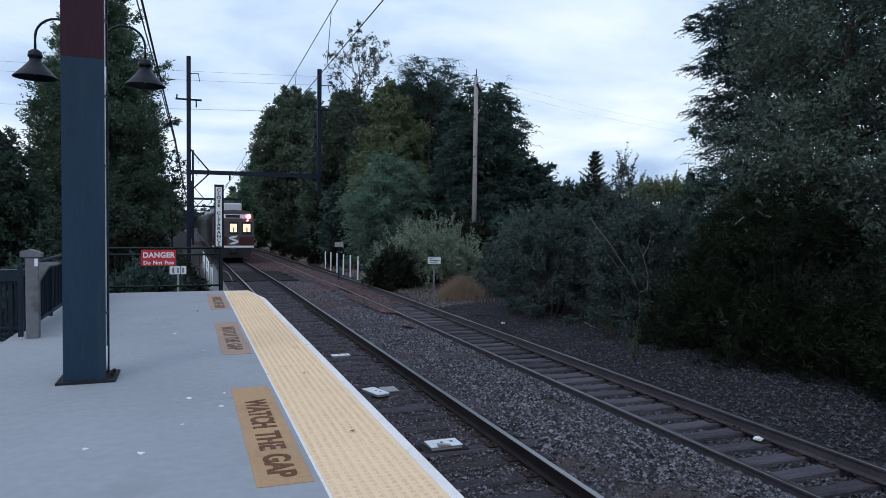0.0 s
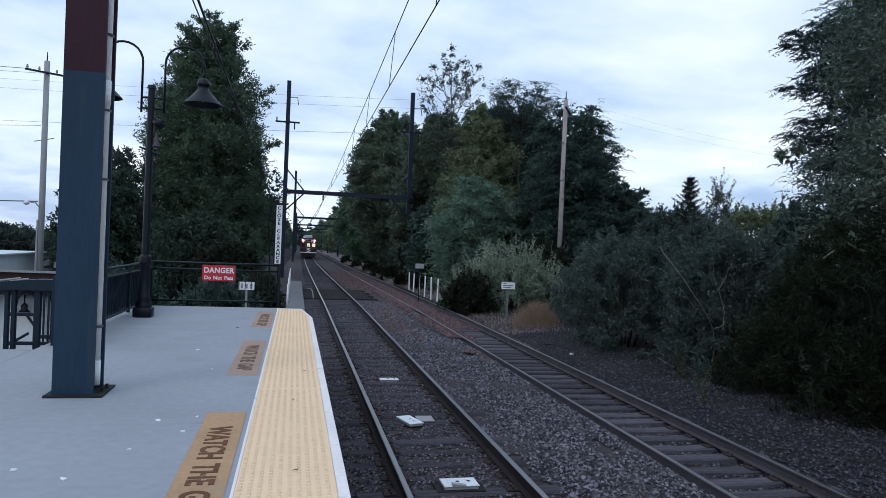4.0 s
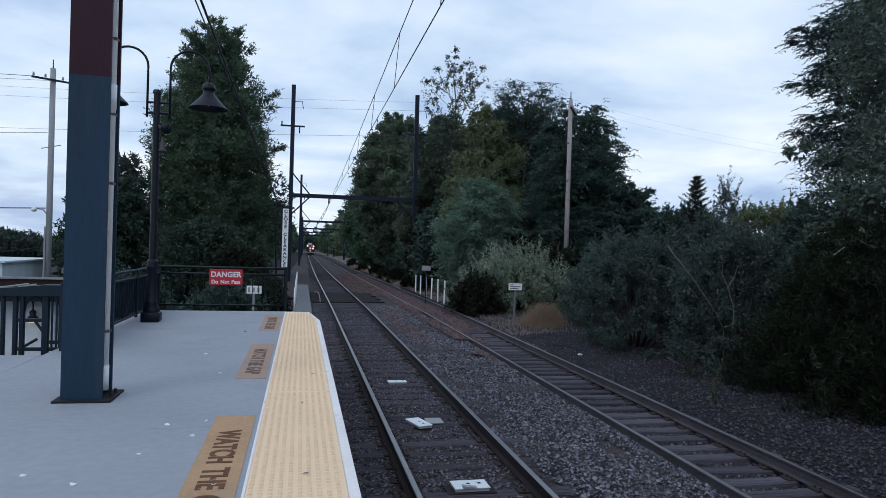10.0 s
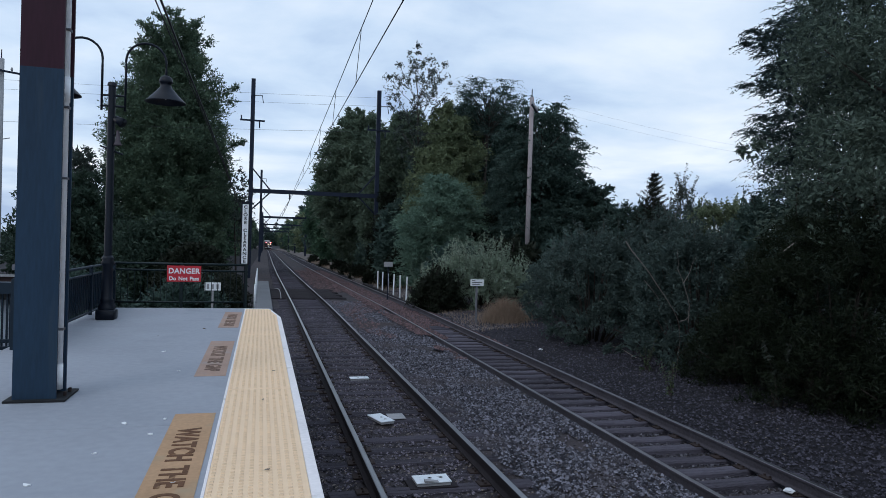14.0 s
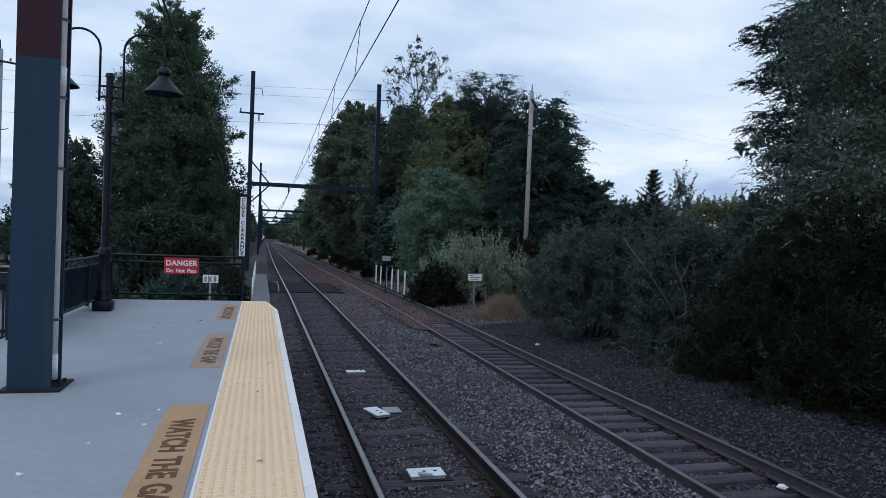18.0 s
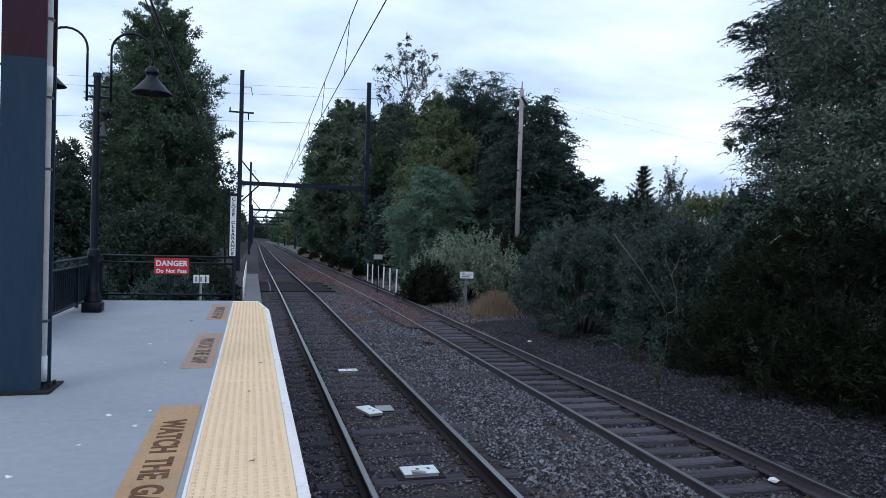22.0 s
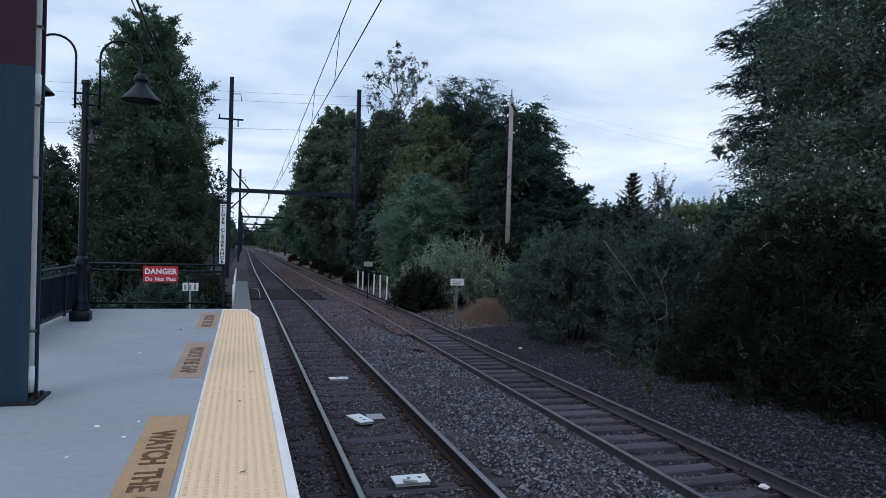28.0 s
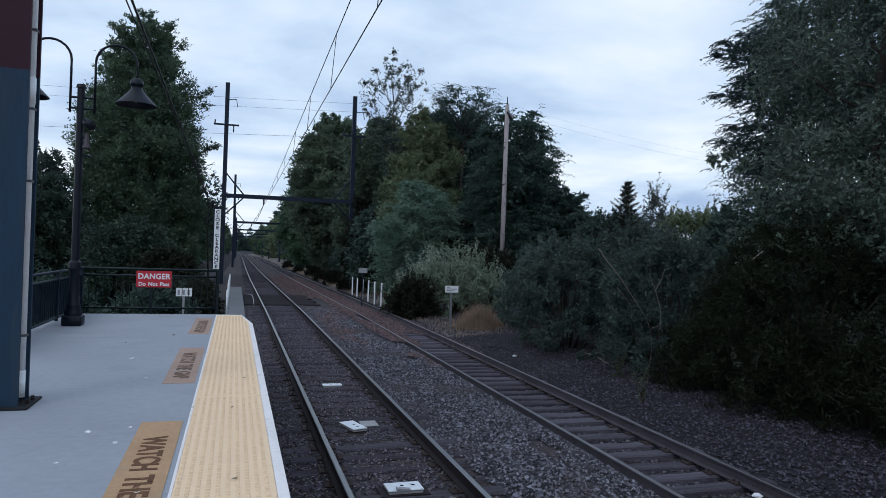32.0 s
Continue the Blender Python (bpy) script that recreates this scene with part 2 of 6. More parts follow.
M = {
    "concrete": mat("platform_concrete", (0.305, 0.322, 0.36), 0.09, 4.0, 0.9, bump=0.12, bump_scale=120, spots=(0.9, 0.60, (0.268, 0.284, 0.318))),
    "fascia": mat("fascia_concrete", (0.30, 0.29, 0.28), 0.2, 5.0, 0.95, bump=0.2),
    "tactile": mat("yellow_tactile", (0.84, 0.62, 0.41), 0.06, 5.0, 0.75, spots=(1.3, 0.62, (0.79, 0.58, 0.39)), per_object=0.3),
    # domes worn and darker: their shaded near sides put into the colour
    "dome": mat("worn_shaded_dome", (0.74, 0.545, 0.36), 0.16, 9.0, 0.8, island=0.5),
    "edge_white": mat("edge_white", (0.80, 0.755, 0.75), 0.1, 8.0, 0.7, spots=(5.0, 0.62, (0.5, 0.48, 0.45))),
    "tan": mat("stencil_tan", (0.43, 0.27, 0.155), 0.16, 9.0, 0.9, spots=(2.2, 0.58, (0.37, 0.28, 0.18))),
    "tan_faded": mat("stencil_tan_faded", (0.37, 0.255, 0.20), 0.14, 9.0, 0.9, spots=(2.2, 0.55, (0.35, 0.28, 0.245))),
    "stencil_faded": mat("stencil_brown_faded", (0.15, 0.095, 0.070), 0.25, 20.0, 0.9, spots=(10, 0.56, (0.25, 0.18, 0.13))),
    "stencil": mat("stencil_brown", (0.13, 0.065, 0.035), 0.25, 20.0, 0.9, spots=(14, 0.60, (0.28, 0.17, 0.09))),
    "steel_blue": mat("column_paint_blue", (0.013, 0.033, 0.062), 0.2, 3.0, 0.6, bump=0.06, bump_scale=40, stretch=(6, 6, 0.7), spots=(1.1, 0.62, (0.022, 0.040, 0.062))),
    "steel_maroon": mat("column_paint_maroon", (0.029, 0.006, 0.015), 0.25, 3.0, 0.6, bump=0.05, stretch=(5, 5, 0.6)),
    "conduit": mat("conduit_white", (0.88, 0.90, 0.93), 0.08, 10.0, 0.5),
    "black_iron": mat("black_iron", (0.004, 0.007, 0.014), 0.25, 12.0, 0.42, bump=0.05),
    "fence_green": mat("fence_dark_green", (0.006, 0.015, 0.017), 0.2, 10.0, 0.45),
    "fence_blue": mat("fence_dark_blue", (0.009, 0.020, 0.034), 0.2, 10.0, 0.5),
    "rail_side": mat("rail_rust", (0.019, 0.015, 0.018), 0.3, 10.0, 0.85, bump=0.2),
    # second track's rail sides: paler grey, their lit faces put into the colour
    "rail_side_grey": mat("rail_side_lit", (0.040, 0.035, 0.041), 0.25, 8.0, 0.8, bump=0.2, base2=(0.075, 0.068, 0.080)),
    "rail_top": mat("rail_head", (0.27, 0.265, 0.27), 0.15, 14.0, 0.36, metal=1.0, stretch=(1, 0.1, 1)),
    "rail_dull": mat("rail_head_dull", (0.19, 0.18, 0.185), 0.2, 14.0, 0.42, metal=1.0, stretch=(1, 0.1, 1)),
    "tie": mat("weathered_tie", (0.016, 0.015, 0.019), 0.35, 12.0, 0.95, bump=0.9, bump_scale=30, base2=(0.090, 0.081, 0.102), per_object=0.4, stretch=(0.35, 3, 3)),
    "tie_pale": mat("worn_tie", (0.020, 0.018, 0.022), 0.35, 12.0, 0.95, bump=0.9, bump_scale=30, base2=(0.135, 0.124, 0.155), per_object=0.45, stretch=(0.35, 3, 3)),
    "tie_plate": mat("tie_plate_rust", (0.032, 0.022, 0.02), 0.3, 14.0, 0.85),
    "ballast": mat("ballast_ground", (0.026, 0.023, 0.026), 0.3, 7.0, 0.98, bump=1.0, bump_scale=24, base2=(0.075, 0.066, 0.071), spots=(0.35, 0.50, (0.058, 0.048, 0.050))),
    "stone": mat("ballast_stone", (0.008, 0.008, 0.012), 0.4, 5.0, 0.95, base2=(0.252, 0.247, 0.290), island=0.92, skew=2.2, bump=0.3, bump_scale=40, spots=(0.45, 0.55, (0.066, 0.055, 0.058))),
    "stone_rust": mat("rust_stained_stone", (0.030, 0.022, 0.023), 0.4, 5.0, 0.95, base2=(0.215, 0.136, 0.138), island=0.8, skew=1.8, bump=0.3, bump_scale=40),
    "stone_crib": mat("crib_stone", (0.010, 0.009, 0.012), 0.4, 5.0, 0.95, base2=(0.175, 0.166, 0.190), island=0.85, skew=2.0, bump=0.3, bump_scale=40),
    "stone_sand": mat("sandy_gravel", (0.060, 0.050, 0.050), 0.4, 5.0, 0.95, base2=(0.28, 0.242, 0.232), island=0.7),
    # verge stones carry the shade of trees and shrubs in their dark colour
    "stone_verge": mat("verge_stone_shaded", (0.010, 0.010, 0.014), 0.4, 5.0, 0.95, base2=(0.098, 0.092, 0.117), island=0.86, skew=1.9, bump=0.3, bump_scale=40),
    "stone_dark": mat("dirty_stone", (0.006, 0.006, 0.008), 0.4, 5.0, 0.95, base2=(0.215, 0.192, 0.235), island=0.85, skew=2.4, bump=0.3, bump_scale=40, spots=(1.1, 0.58, (0.060, 0.046, 0.042))),
    "bank": mat("sandy_bank", (0.085, 0.075, 0.072), 0.3, 3.0, 1.0, bump=0.6, bump_scale=12, base2=(0.20, 0.175, 0.165), spots=(0.6, 0.58, (0.06, 0.06, 0.045))),
    # soil darkened too, for the shade beneath the trackside trees
    "soil": mat("dark_soil", (0.011, 0.010, 0.013), 0.4, 4.0, 1.0, bump=0.8, bump_scale=20, base2=(0.026, 0.024, 0.029)),
    "crossing": mat("crossing_timber", (0.016, 0.0125, 0.015), 0.3, 6.0, 0.95, bump=0.3, per_object=0.4),
    "asphalt": mat("asphalt", (0.15, 0.155, 0.165), 0.15, 6.0, 0.95, bump=0.3),
    "sign_red": mat("sign_red", (0.52, 0.035, 0.05), 0.08, 5.0, 0.45),
    "sign_white": mat("sign_white", (0.78, 0.80, 0.82), 0.05, 5.0, 0.5),
    "sign_cream": mat("cream_paint", (0.62, 0.52, 0.38), 0.08, 6.0, 0.6),
    "sign_text": mat("sign_text_dark", (0.02, 0.022, 0.026), 0.1, 20.0, 0.6),
    "wood_pole": mat("grey_wood_pole", (0.39, 0.34, 0.34), 0.25, 6.0, 0.95, bump=0.4, stretch=(3, 3, 0.25), base2=(0.25, 0.22, 0.225)),
    "pole_pale": mat("pale_wood_pole", (0.36, 0.37, 0.38), 0.25, 6.0, 0.95, bump=0.4, stretch=(3, 3, 0.25), base2=(0.24, 0.245, 0.255)),
    "catenary": mat("catenary_steel", (0.008, 0.014, 0.031), 0.3, 5.0, 0.6, bump=0.1),
    "wire": mat("dark_wire", (0.02, 0.022, 0.026), 0.2, 5.0, 0.6),
    "post_grey": mat("post_grey", (0.30, 0.30, 0.31), 0.15, 6.0, 0.7, bump=0.1),
    "post_weathered": mat("post_weathered", (0.15, 0.15, 0.165), 0.2, 6.0, 0.75, bump=0.15, spots=(4, 0.58, (0.10, 0.095, 0.095))),
    "white_paint": mat("white_paint", (0.72, 0.73, 0.75), 0.1, 6.0, 0.7),
    "plate": mat("plate_white", (0.70, 0.74, 0.78), 0.1, 12.0, 0.5, spots=(16, 0.62, (0.35, 0.36, 0.38))),
    "building_white": mat("building_white", (0.66, 0.70, 0.76), 0.08, 3.0, 0.8),
    "fascia_brown": mat("fascia_brown", (0.042, 0.026, 0.027), 0.15, 3.0, 0.8),
    "roof_blue": mat("roof_pale_blue", (0.58, 0.66, 0.70), 0.08, 2.0, 0.6, stretch=(0.3, 4, 1)),
    "dark": mat("dark_opening", (0.015, 0.016, 0.018), 0.2, 3.0, 0.8),
    "train_steel": mat("train_stainless", (0.022, 0.022, 0.028), 0.08, 3.0, 0.55, metal=0.4, stretch=(1, 0.3, 6)),
    "train_grey": mat("train_front_grey", (0.085, 0.072, 0.082), 0.1, 3.0, 0.6),
    "train_red": mat("train_red_band", (0.055, 0.016, 0.02), 0.1, 3.0, 0.5),
    "train_roof": mat("train_roof_grey", (0.50, 0.50, 0.54), 0.08, 3.0, 0.6),
    "train_white": mat("train_white", (0.75, 0.76, 0.78), 0.06, 3.0, 0.5),
    "train_black": mat("train_black", (0.02, 0.02, 0.022), 0.1, 3.0, 0.5),
    "lamp_red": mat("tail_lamp", (0.5, 0.02, 0.02), 0.02, 3.0, 0.3, emit=(1.0, 0.12, 0.14), emit_s=14.0),
    "lamp_win": mat("lit_window", (0.8, 0.7, 0.5), 0.02, 3.0, 0.2, emit=(1.0, 0.83, 0.52), emit_s=0.75),
    "bark": mat("bark", (0.055, 0.045, 0.040), 0.35, 8.0, 1.0, bump=0.6, bump_scale=20, stretch=(2, 2, 0.4)),
    "bark_pale": mat("bark_pale", (0.17, 0.15, 0.135), 0.3, 8.0, 1.0, bump=0.4, bump_scale=20, stretch=(2, 2, 0.4)),
    "paper": mat("paper_scrap", (0.75, 0.76, 0.78), 0.05, 20.0, 0.8),
    "leaf_litter": mat("leaf_litter", (0.10, 0.075, 0.06), 0.4, 20.0, 0.9, island=0.6, base2=(0.26, 0.23, 0.20)),
}


def leaf_mat(name, dark, light, gloss=0.5):
    """Leaves: two greens, mixed leaf by leaf and in drifts through the crown."""
    m = mat(name, dark, base2=light, scale=2.2, rough=gloss, island=0.35)
    p = m.node_tree.nodes["Principled BSDF"]
    p.inputs["Specular IOR Level"].default_value = 0.12
    n, l = m.node_tree.nodes, m.node_tree.links
    tr, both = n.new("ShaderNodeBsdfTranslucent"), n.new("ShaderNodeMixShader")
    both.inputs[0].default_value = 0.32
    l.new(p.inputs["Base Color"].links[0].from_socket, tr.inputs["Color"])
    l.new(p.outputs["BSDF"], both.inputs[1])
    l.new(tr.outputs["BSDF"], both.inputs[2])
    l.new(both.outputs[0], n["Material Output"].inputs["Surface"])
    return m


L = {
    "left": leaf_mat("leaf_maple", (0.038, 0.074, 0.052), (0.136, 0.184, 0.116)),
    "mid": leaf_mat("leaf_mid_green", (0.034, 0.074, 0.050), (0.112, 0.184, 0.109)),
    "olive": leaf_mat("leaf_olive", (0.066, 0.098, 0.062), (0.235, 0.270, 0.155)),
    "far": leaf_mat("leaf_far_hill", (0.022, 0.036, 0.033), (0.060, 0.082, 0.068)),
    # thicket leaves: shade behind the railing put into darker greens
    "shade": leaf_mat("leaf_thicket_shaded", (0.018, 0.036, 0.027), (0.066, 0.096, 0.068)),
    "wood": leaf_mat("leaf_wood_edge", (0.052, 0.083, 0.062), (0.168, 0.213, 0.145)),
    "gold": leaf_mat("leaf_yellowing", (0.070, 0.098, 0.058), (0.225, 0.262, 0.145)),
    "dark": leaf_mat("leaf_dark", (0.027, 0.053, 0.049), (0.096, 0.138, 0.112)),
    "blue": leaf_mat("leaf_locust", (0.070, 0.125, 0.098), (0.215, 0.310, 0.228)),
    "sparse": leaf_mat("leaf_sparse", (0.030, 0.042, 0.040), (0.090, 0.110, 0.092)),
    "grey": leaf_mat("leaf_autumn_olive", (0.026, 0.046, 0.044), (0.112, 0.148, 0.128)),
    "pale": leaf_mat("leaf_silver", (0.115, 0.162, 0.121), (0.365, 0.425, 0.317)),
    "near": leaf_mat("leaf_near_tree", (0.024, 0.041, 0.044), (0.104, 0.146, 0.140)),
    "vine": leaf_mat("leaf_vine", (0.034, 0.054, 0.048), (0.176, 0.226, 0.175)),
    # yew: nearly black, the deep shade under the trees put into the leaf colour
    "yew": leaf_mat("leaf_yew_shaded", (0.006, 0.010, 0.007), (0.024, 0.032, 0.016)),
    # understory leaves nearly black, shade at the wood's foot put into the colour
    "under": leaf_mat("leaf_understory_shaded", (0.009, 0.013, 0.009), (0.028, 0.033, 0.021)),
    "straw": leaf_mat("straw_grass", (0.225, 0.165, 0.125), (0.40, 0.30, 0.22), 0.8),
    "nettle": leaf_mat("leaf_nettle", (0.019, 0.025, 0.019), (0.055, 0.064, 0.051)),
    "weed": leaf_mat("leaf_weed", (0.038, 0.060, 0.030), (0.120, 0.150, 0.083)),
}


# ---- mesh helpers ----
def box(bm, x0, x1, y0, y1, z0, z1, bevel=0.0):
    r = bmesh.ops.create_cube(bm, size=1.0)
    vs = r["verts"]
    for v in vs:
        v.co = Vector(((x0 + x1) / 2 + v.co.x * (x1 - x0), (y0 + y1) / 2 + v.co.y * (y1 - y0), (z0 + z1) / 2 + v.co.z * (z1 - z0)))
    if bevel:
        es = list({e for v in vs for e in v.link_edges})
        bmesh.ops.bevel(bm, geom=es, offset=bevel, segments=1, affect="EDGES")
    return vs


def rod(bm, a, b, r0, r1=None, n=8):
    """A tapered round bar from a to b."""
    a, b = Vector(a), Vector(b)
    r1 = r0 if r1 is None else r1
    d = b - a
    res = bmesh.ops.create_cone(bm, cap_ends=True, segments=n, radius1=r0, radius2=r1, depth=d.length)
    m = Matrix.Translation((a + b) / 2) @ d.to_track_quat("Z", "Y").to_matrix().to_4x4()
    bmesh.ops.transform(bm, matrix=m, verts=res["verts"])
    return res["verts"]


def pipe(bm, pts, r, n=8):
    """A bent round bar through the points."""
    pts = [Vector(p) for p in pts]
    rings = []
    for i, p in enumerate(pts):
        d = (pts[min(i + 1, len(pts) - 1)] - pts[max(i - 1, 0)]).normalized()
        q = d.to_track_quat("Z", "Y").to_matrix()
        rr = r[i] if isinstance(r, (list, tuple)) else r
        rings.append([bm.verts.new(p + q @ Vector((math.cos(2 * math.pi * k / n) * rr, math.sin(2 * math.pi * k / n) * rr, 0))) for k in range(n)])
    for a, b in zip(rings, rings[1:]):
        for k in range(n):
            bm.faces.new((a[k], a[(k + 1) % n], b[(k + 1) % n], b[k]))
    bm.faces.new(rings[0][::-1])
    bm.faces.new(rings[-1])


def lathe(bm, prof, n=20, at=(0, 0, 0)):
    """A turned shape: (radius, height) pairs about the z axis."""
    rings = [[bm.verts.new((at[0] + r * math.cos(2 * math.pi * k / n), at[1] + r * math.sin(2 * math.pi * k / n), at[2] + z)) for k in range(n)] for r, z in prof]
    for a, b in zip(rings, rings[1:]):
        for k in range(n):
            bm.faces.new((a[k], a[(k + 1) % n], b[(k + 1) % n], b[k]))


def prism(bm, outline, y0, y1):
    """An outline of (x, z) pairs drawn out from y0 to y1."""
    a = [bm.verts.new((x, y0, z)) for x, z in outline]
    b = [bm.verts.new((x, y1, z)) for x, z in outline]
    n = len(a)
    for k in range(n):
        bm.faces.new((a[k], b[k], b[(k + 1) % n], a[(k + 1) % n]))
    bm.faces.new(a)
    bm.faces.new(b[::-1])
    bmesh.ops.recalc_face_normals(bm, faces=bm.faces)


def mesh_of(bm, name, material, smooth=False):
    bmesh.ops.recalc_face_normals(bm, faces=bm.faces)
    me = bpy.data.meshes.new(name)
    bm.to_mesh(me)
    bm.free()
    for m in material if isinstance(material, (list, tuple)) else [material]:
        me.materials.append(m)
    if smooth:
        for p in me.polygons:
            p.use_smooth = True
    return me


def part(name, bm, material, parent=None, label="", smooth=False):
    """Links a bmesh as one mesh object under a thing or a part."""
    ob = new(name, mesh_of(bm, name, material, smooth))
    ob.parent = parent
    if label:
        ob["label"] = label
    return ob


def thing(name, label, category, group="", kind="", at=(0, 0, 0), rz=0):
    ob = new(name)
    ob.matrix_world = pose(*at, 0, 0, rz)
    return tagged(ob, label, category, group, kind)


def solid(name, fill, material, parent=None, label="", smooth=False):
    bm = bmesh.new()
    fill(bm)
    return part(name, bm, material, parent, label, smooth)


def boxpart(name, parent, material, *args, bevel=0.0, label=""):
    bm = bmesh.new()
    box(bm, *args, bevel=bevel)
    return part(name, bm, material, parent, label)


GLYPHS = {}


def text_width(body):
    cu = bpy.data.curves.new("probe", "FONT")
    cu.body, cu.size = body, 1.0
    tmp = new("probe", cu)
    w = tmp.evaluated_get(bpy.context.evaluated_depsgraph_get()).dimensions.x
    bpy.data.objects.remove(tmp)
    return w


def glyph(ch, material):
    """One letter as a mesh of unit size, with its advance."""
    key = (ch, material.name)
    if key not in GLYPHS:
        if ch == " ":
            GLYPHS[key] = (None, 1.5 * (text_width("n n") - text_width("nn")))
        else:
            cu = bpy.data.curves.new("letter", "FONT")
            cu.body, cu.size, cu.extrude, cu.align_x, cu.offset = ch, 1.0, 0.008, "CENTER", 0.032
            tmp = new("letter_curve", cu)
            me = bpy.data.meshes.new_from_object(tmp.evaluated_get(bpy.context.evaluated_depsgraph_get()))
            bpy.data.objects.remove(tmp)
            me.materials.clear()
            me.materials.append(material)
            GLYPHS[key] = (me, text_width(ch + ch) - text_width(ch))
    return GLYPHS[key]


def text(body, size, material, parent, m, spacing=1.0, stretch=1.0):
    """A line of letters in the built-in font, each a mesh of its own, centred at the pose m in its parent's space."""
    adv = [glyph(ch, material)[1] * spacing for ch in body]
    x = -sum(adv) / 2
    for ch, a in zip(body, adv):
        if ch != " ":
            ob = new("letter", glyph(ch, material)[0])
            ob.parent = parent
            ob.matrix_basis = m @ Matrix.Translation(((x + a / 2) * size * stretch, -0.35 * size, 0)) @ Matrix.Diagonal((size * stretch, size, size, 1))
        x += a


def quads_mesh(name, verts, material, n=4):
    """A mesh of loose faces of n corners from an array of corners."""
    k = len(verts) // n
    me = bpy.data.meshes.new(name)
    me.vertices.add(k * n)
    me.vertices.foreach_set("co", verts.astype(np.float32).ravel())
    me.loops.add(k * n)
    me.loops.foreach_set("vertex_index", np.arange(k * n, dtype=np.int32))
    me.polygons.add(k)
    me.polygons.foreach_set("loop_start", np.arange(0, k * n, n, dtype=np.int32))
    me.update(calc_edges=True)
    me.materials.append(material)
    return me


def leaf_tris(rng, pts, size, up=0.35, aspect=0.55, axis=None, kite=False):
    """One pointed leaf at each point, turned at random and bent a little."""
    n = len(pts)
    d = rng.normal(size=(n, 3)) if axis is None else axis + rng.normal(size=(n, 3)) * 0.35
    d /= np.linalg.norm(d, axis=1)[:, None]
    u = rng.normal(size=(n, 3)) + np.array((0, 0, up))
    s = np.cross(d, u)
    s /= np.linalg.norm(s, axis=1)[:, None] + 1e-9
    ln = size * rng.uniform(0.6, 1.35, size=(n, 1))
    if kite:
        fold = np.cross(s, d) * ln * 0.12
        a, b = pts - d * ln * 0.5, pts + d * ln * 0.6
        return np.stack([a, pts + s * ln * aspect * 0.5 + fold, b, a, b, pts - s * ln * aspect * 0.5 + fold], 1).reshape(-1, 3)
    return np.stack([pts - d * ln * 0.35 + s * ln * aspect * 0.55, pts + d * ln * 0.7, pts - d * ln * 0.5 - s * ln * aspect * 0.5], 1).reshape(-1, 3)


def twig_leaves(rng, centres, radii, per, size, twigs=9, out=0.6, up=0.25, droop=0.15, spread=0.16, aspect=0.5, mid=(0, 0, 0), plane=1.0, kite=False):
    """Leaves along short twigs that reach outwards from each clump centre."""
    n = len(centres)
    per_t = max(2, per // twigs)
    o = centres - np.array(mid) * np.array((1, 1, 0))
    o[:, 2] = 0
    o /= np.linalg.norm(o, axis=1)[:, None] + 1e-6
    d = np.repeat(o, twigs, 0) * out + rng.normal(size=(n * twigs, 3)) * np.array((0.55, 0.55, 0.55 * plane)) + np.array((0, 0, up))
    d /= np.linalg.norm(d, axis=1)[:, None]
    ln = np.repeat(radii, twigs) * rng.uniform(0.55, 1.75, n * twigs)
    st = np.repeat(centres, twigs, 0) - d * (ln * 0.25)[:, None]
    q = rng.uniform(0.0, 1.0, (n * twigs, per_t)) ** 0.8
    wid = np.repeat(radii, twigs)[:, None, None] * spread * (1.25 - 0.85 * q)[:, :, None]
    p = st[:, None, :] + d[:, None, :] * (ln[:, None] * q)[:, :, None] + rng.normal(size=(n * twigs, per_t, 3)) * wid * np.array((1, 1, plane))
    p[:, :, 2] -= droop * ln[:, None] * q ** 2
    ax = np.repeat(d, per_t, 0)
    return leaf_tris(rng, p.reshape(-1, 3), size, 0.4, aspect, ax + rng.normal(size=ax.shape) * 0.5, kite)



def fronds(rng, centres, radii, count, length, pairs, leaf, mid=(0, 0, 0), droop=0.45):
    """Arching feathered leaves: paired leaflets along a stalk, reaching outwards from each clump."""
    c = np.repeat(centres, count, 0)
    n = len(c)
    o = c - np.array(mid)
    o[:, 2] = 0
    o /= np.linalg.norm(o, axis=1)[:, None] + 1e-6
    d = o * 0.9 + rng.normal(size=(n, 3)) * np.array((0.55, 0.55, 0.28)) + np.array((0, 0, 0.22))
    d /= np.linalg.norm(d, axis=1)[:, None]
    ln = length * rng.uniform(0.6, 1.25, n)
    st = c + rng.normal(size=(n, 3)) * np.repeat(radii, count)[:, None] * np.array((0.5, 0.5, 0.3))
    side = np.cross(d, np.array((0, 0, 1.0)) + rng.normal(size=(n, 3)) * 0.25)
    side /= np.linalg.norm(side, axis=1)[:, None] + 1e-9
    q = np.linspace(0.12, 1.0, pairs)
    p = st[:, None] + d[:, None] * (ln[:, None] * q)[:, :, None]
    p[:, :, 2] -= droop * ln[:, None] * q ** 2
    out = []
    for k in (-1, 1):
        a = side[:, None] * k * 0.85 + d[:, None] * 0.5 + np.array((0, 0, -0.35)) + rng.normal(size=p.shape) * 0.22
        a /= np.linalg.norm(a, axis=2)[:, :, None]
        lf = leaf * rng.uniform(0.7, 1.2, p.shape[:2])[:, :, None] * (1.1 - 0.35 * q)[None, :, None]
        w, h, e = d[:, None] * lf * 0.17, p + a * lf * 0.45, p + a * lf
        out.append(np.stack([p, h + w, e, p, e, h - w], 2).reshape(-1, 3))
    return np.concatenate(out)


# ---- the line of the railway ----
RAIL_Z, RAIL2_Z = -1.20, -1.36
T1, T2 = 1.70, 5.72


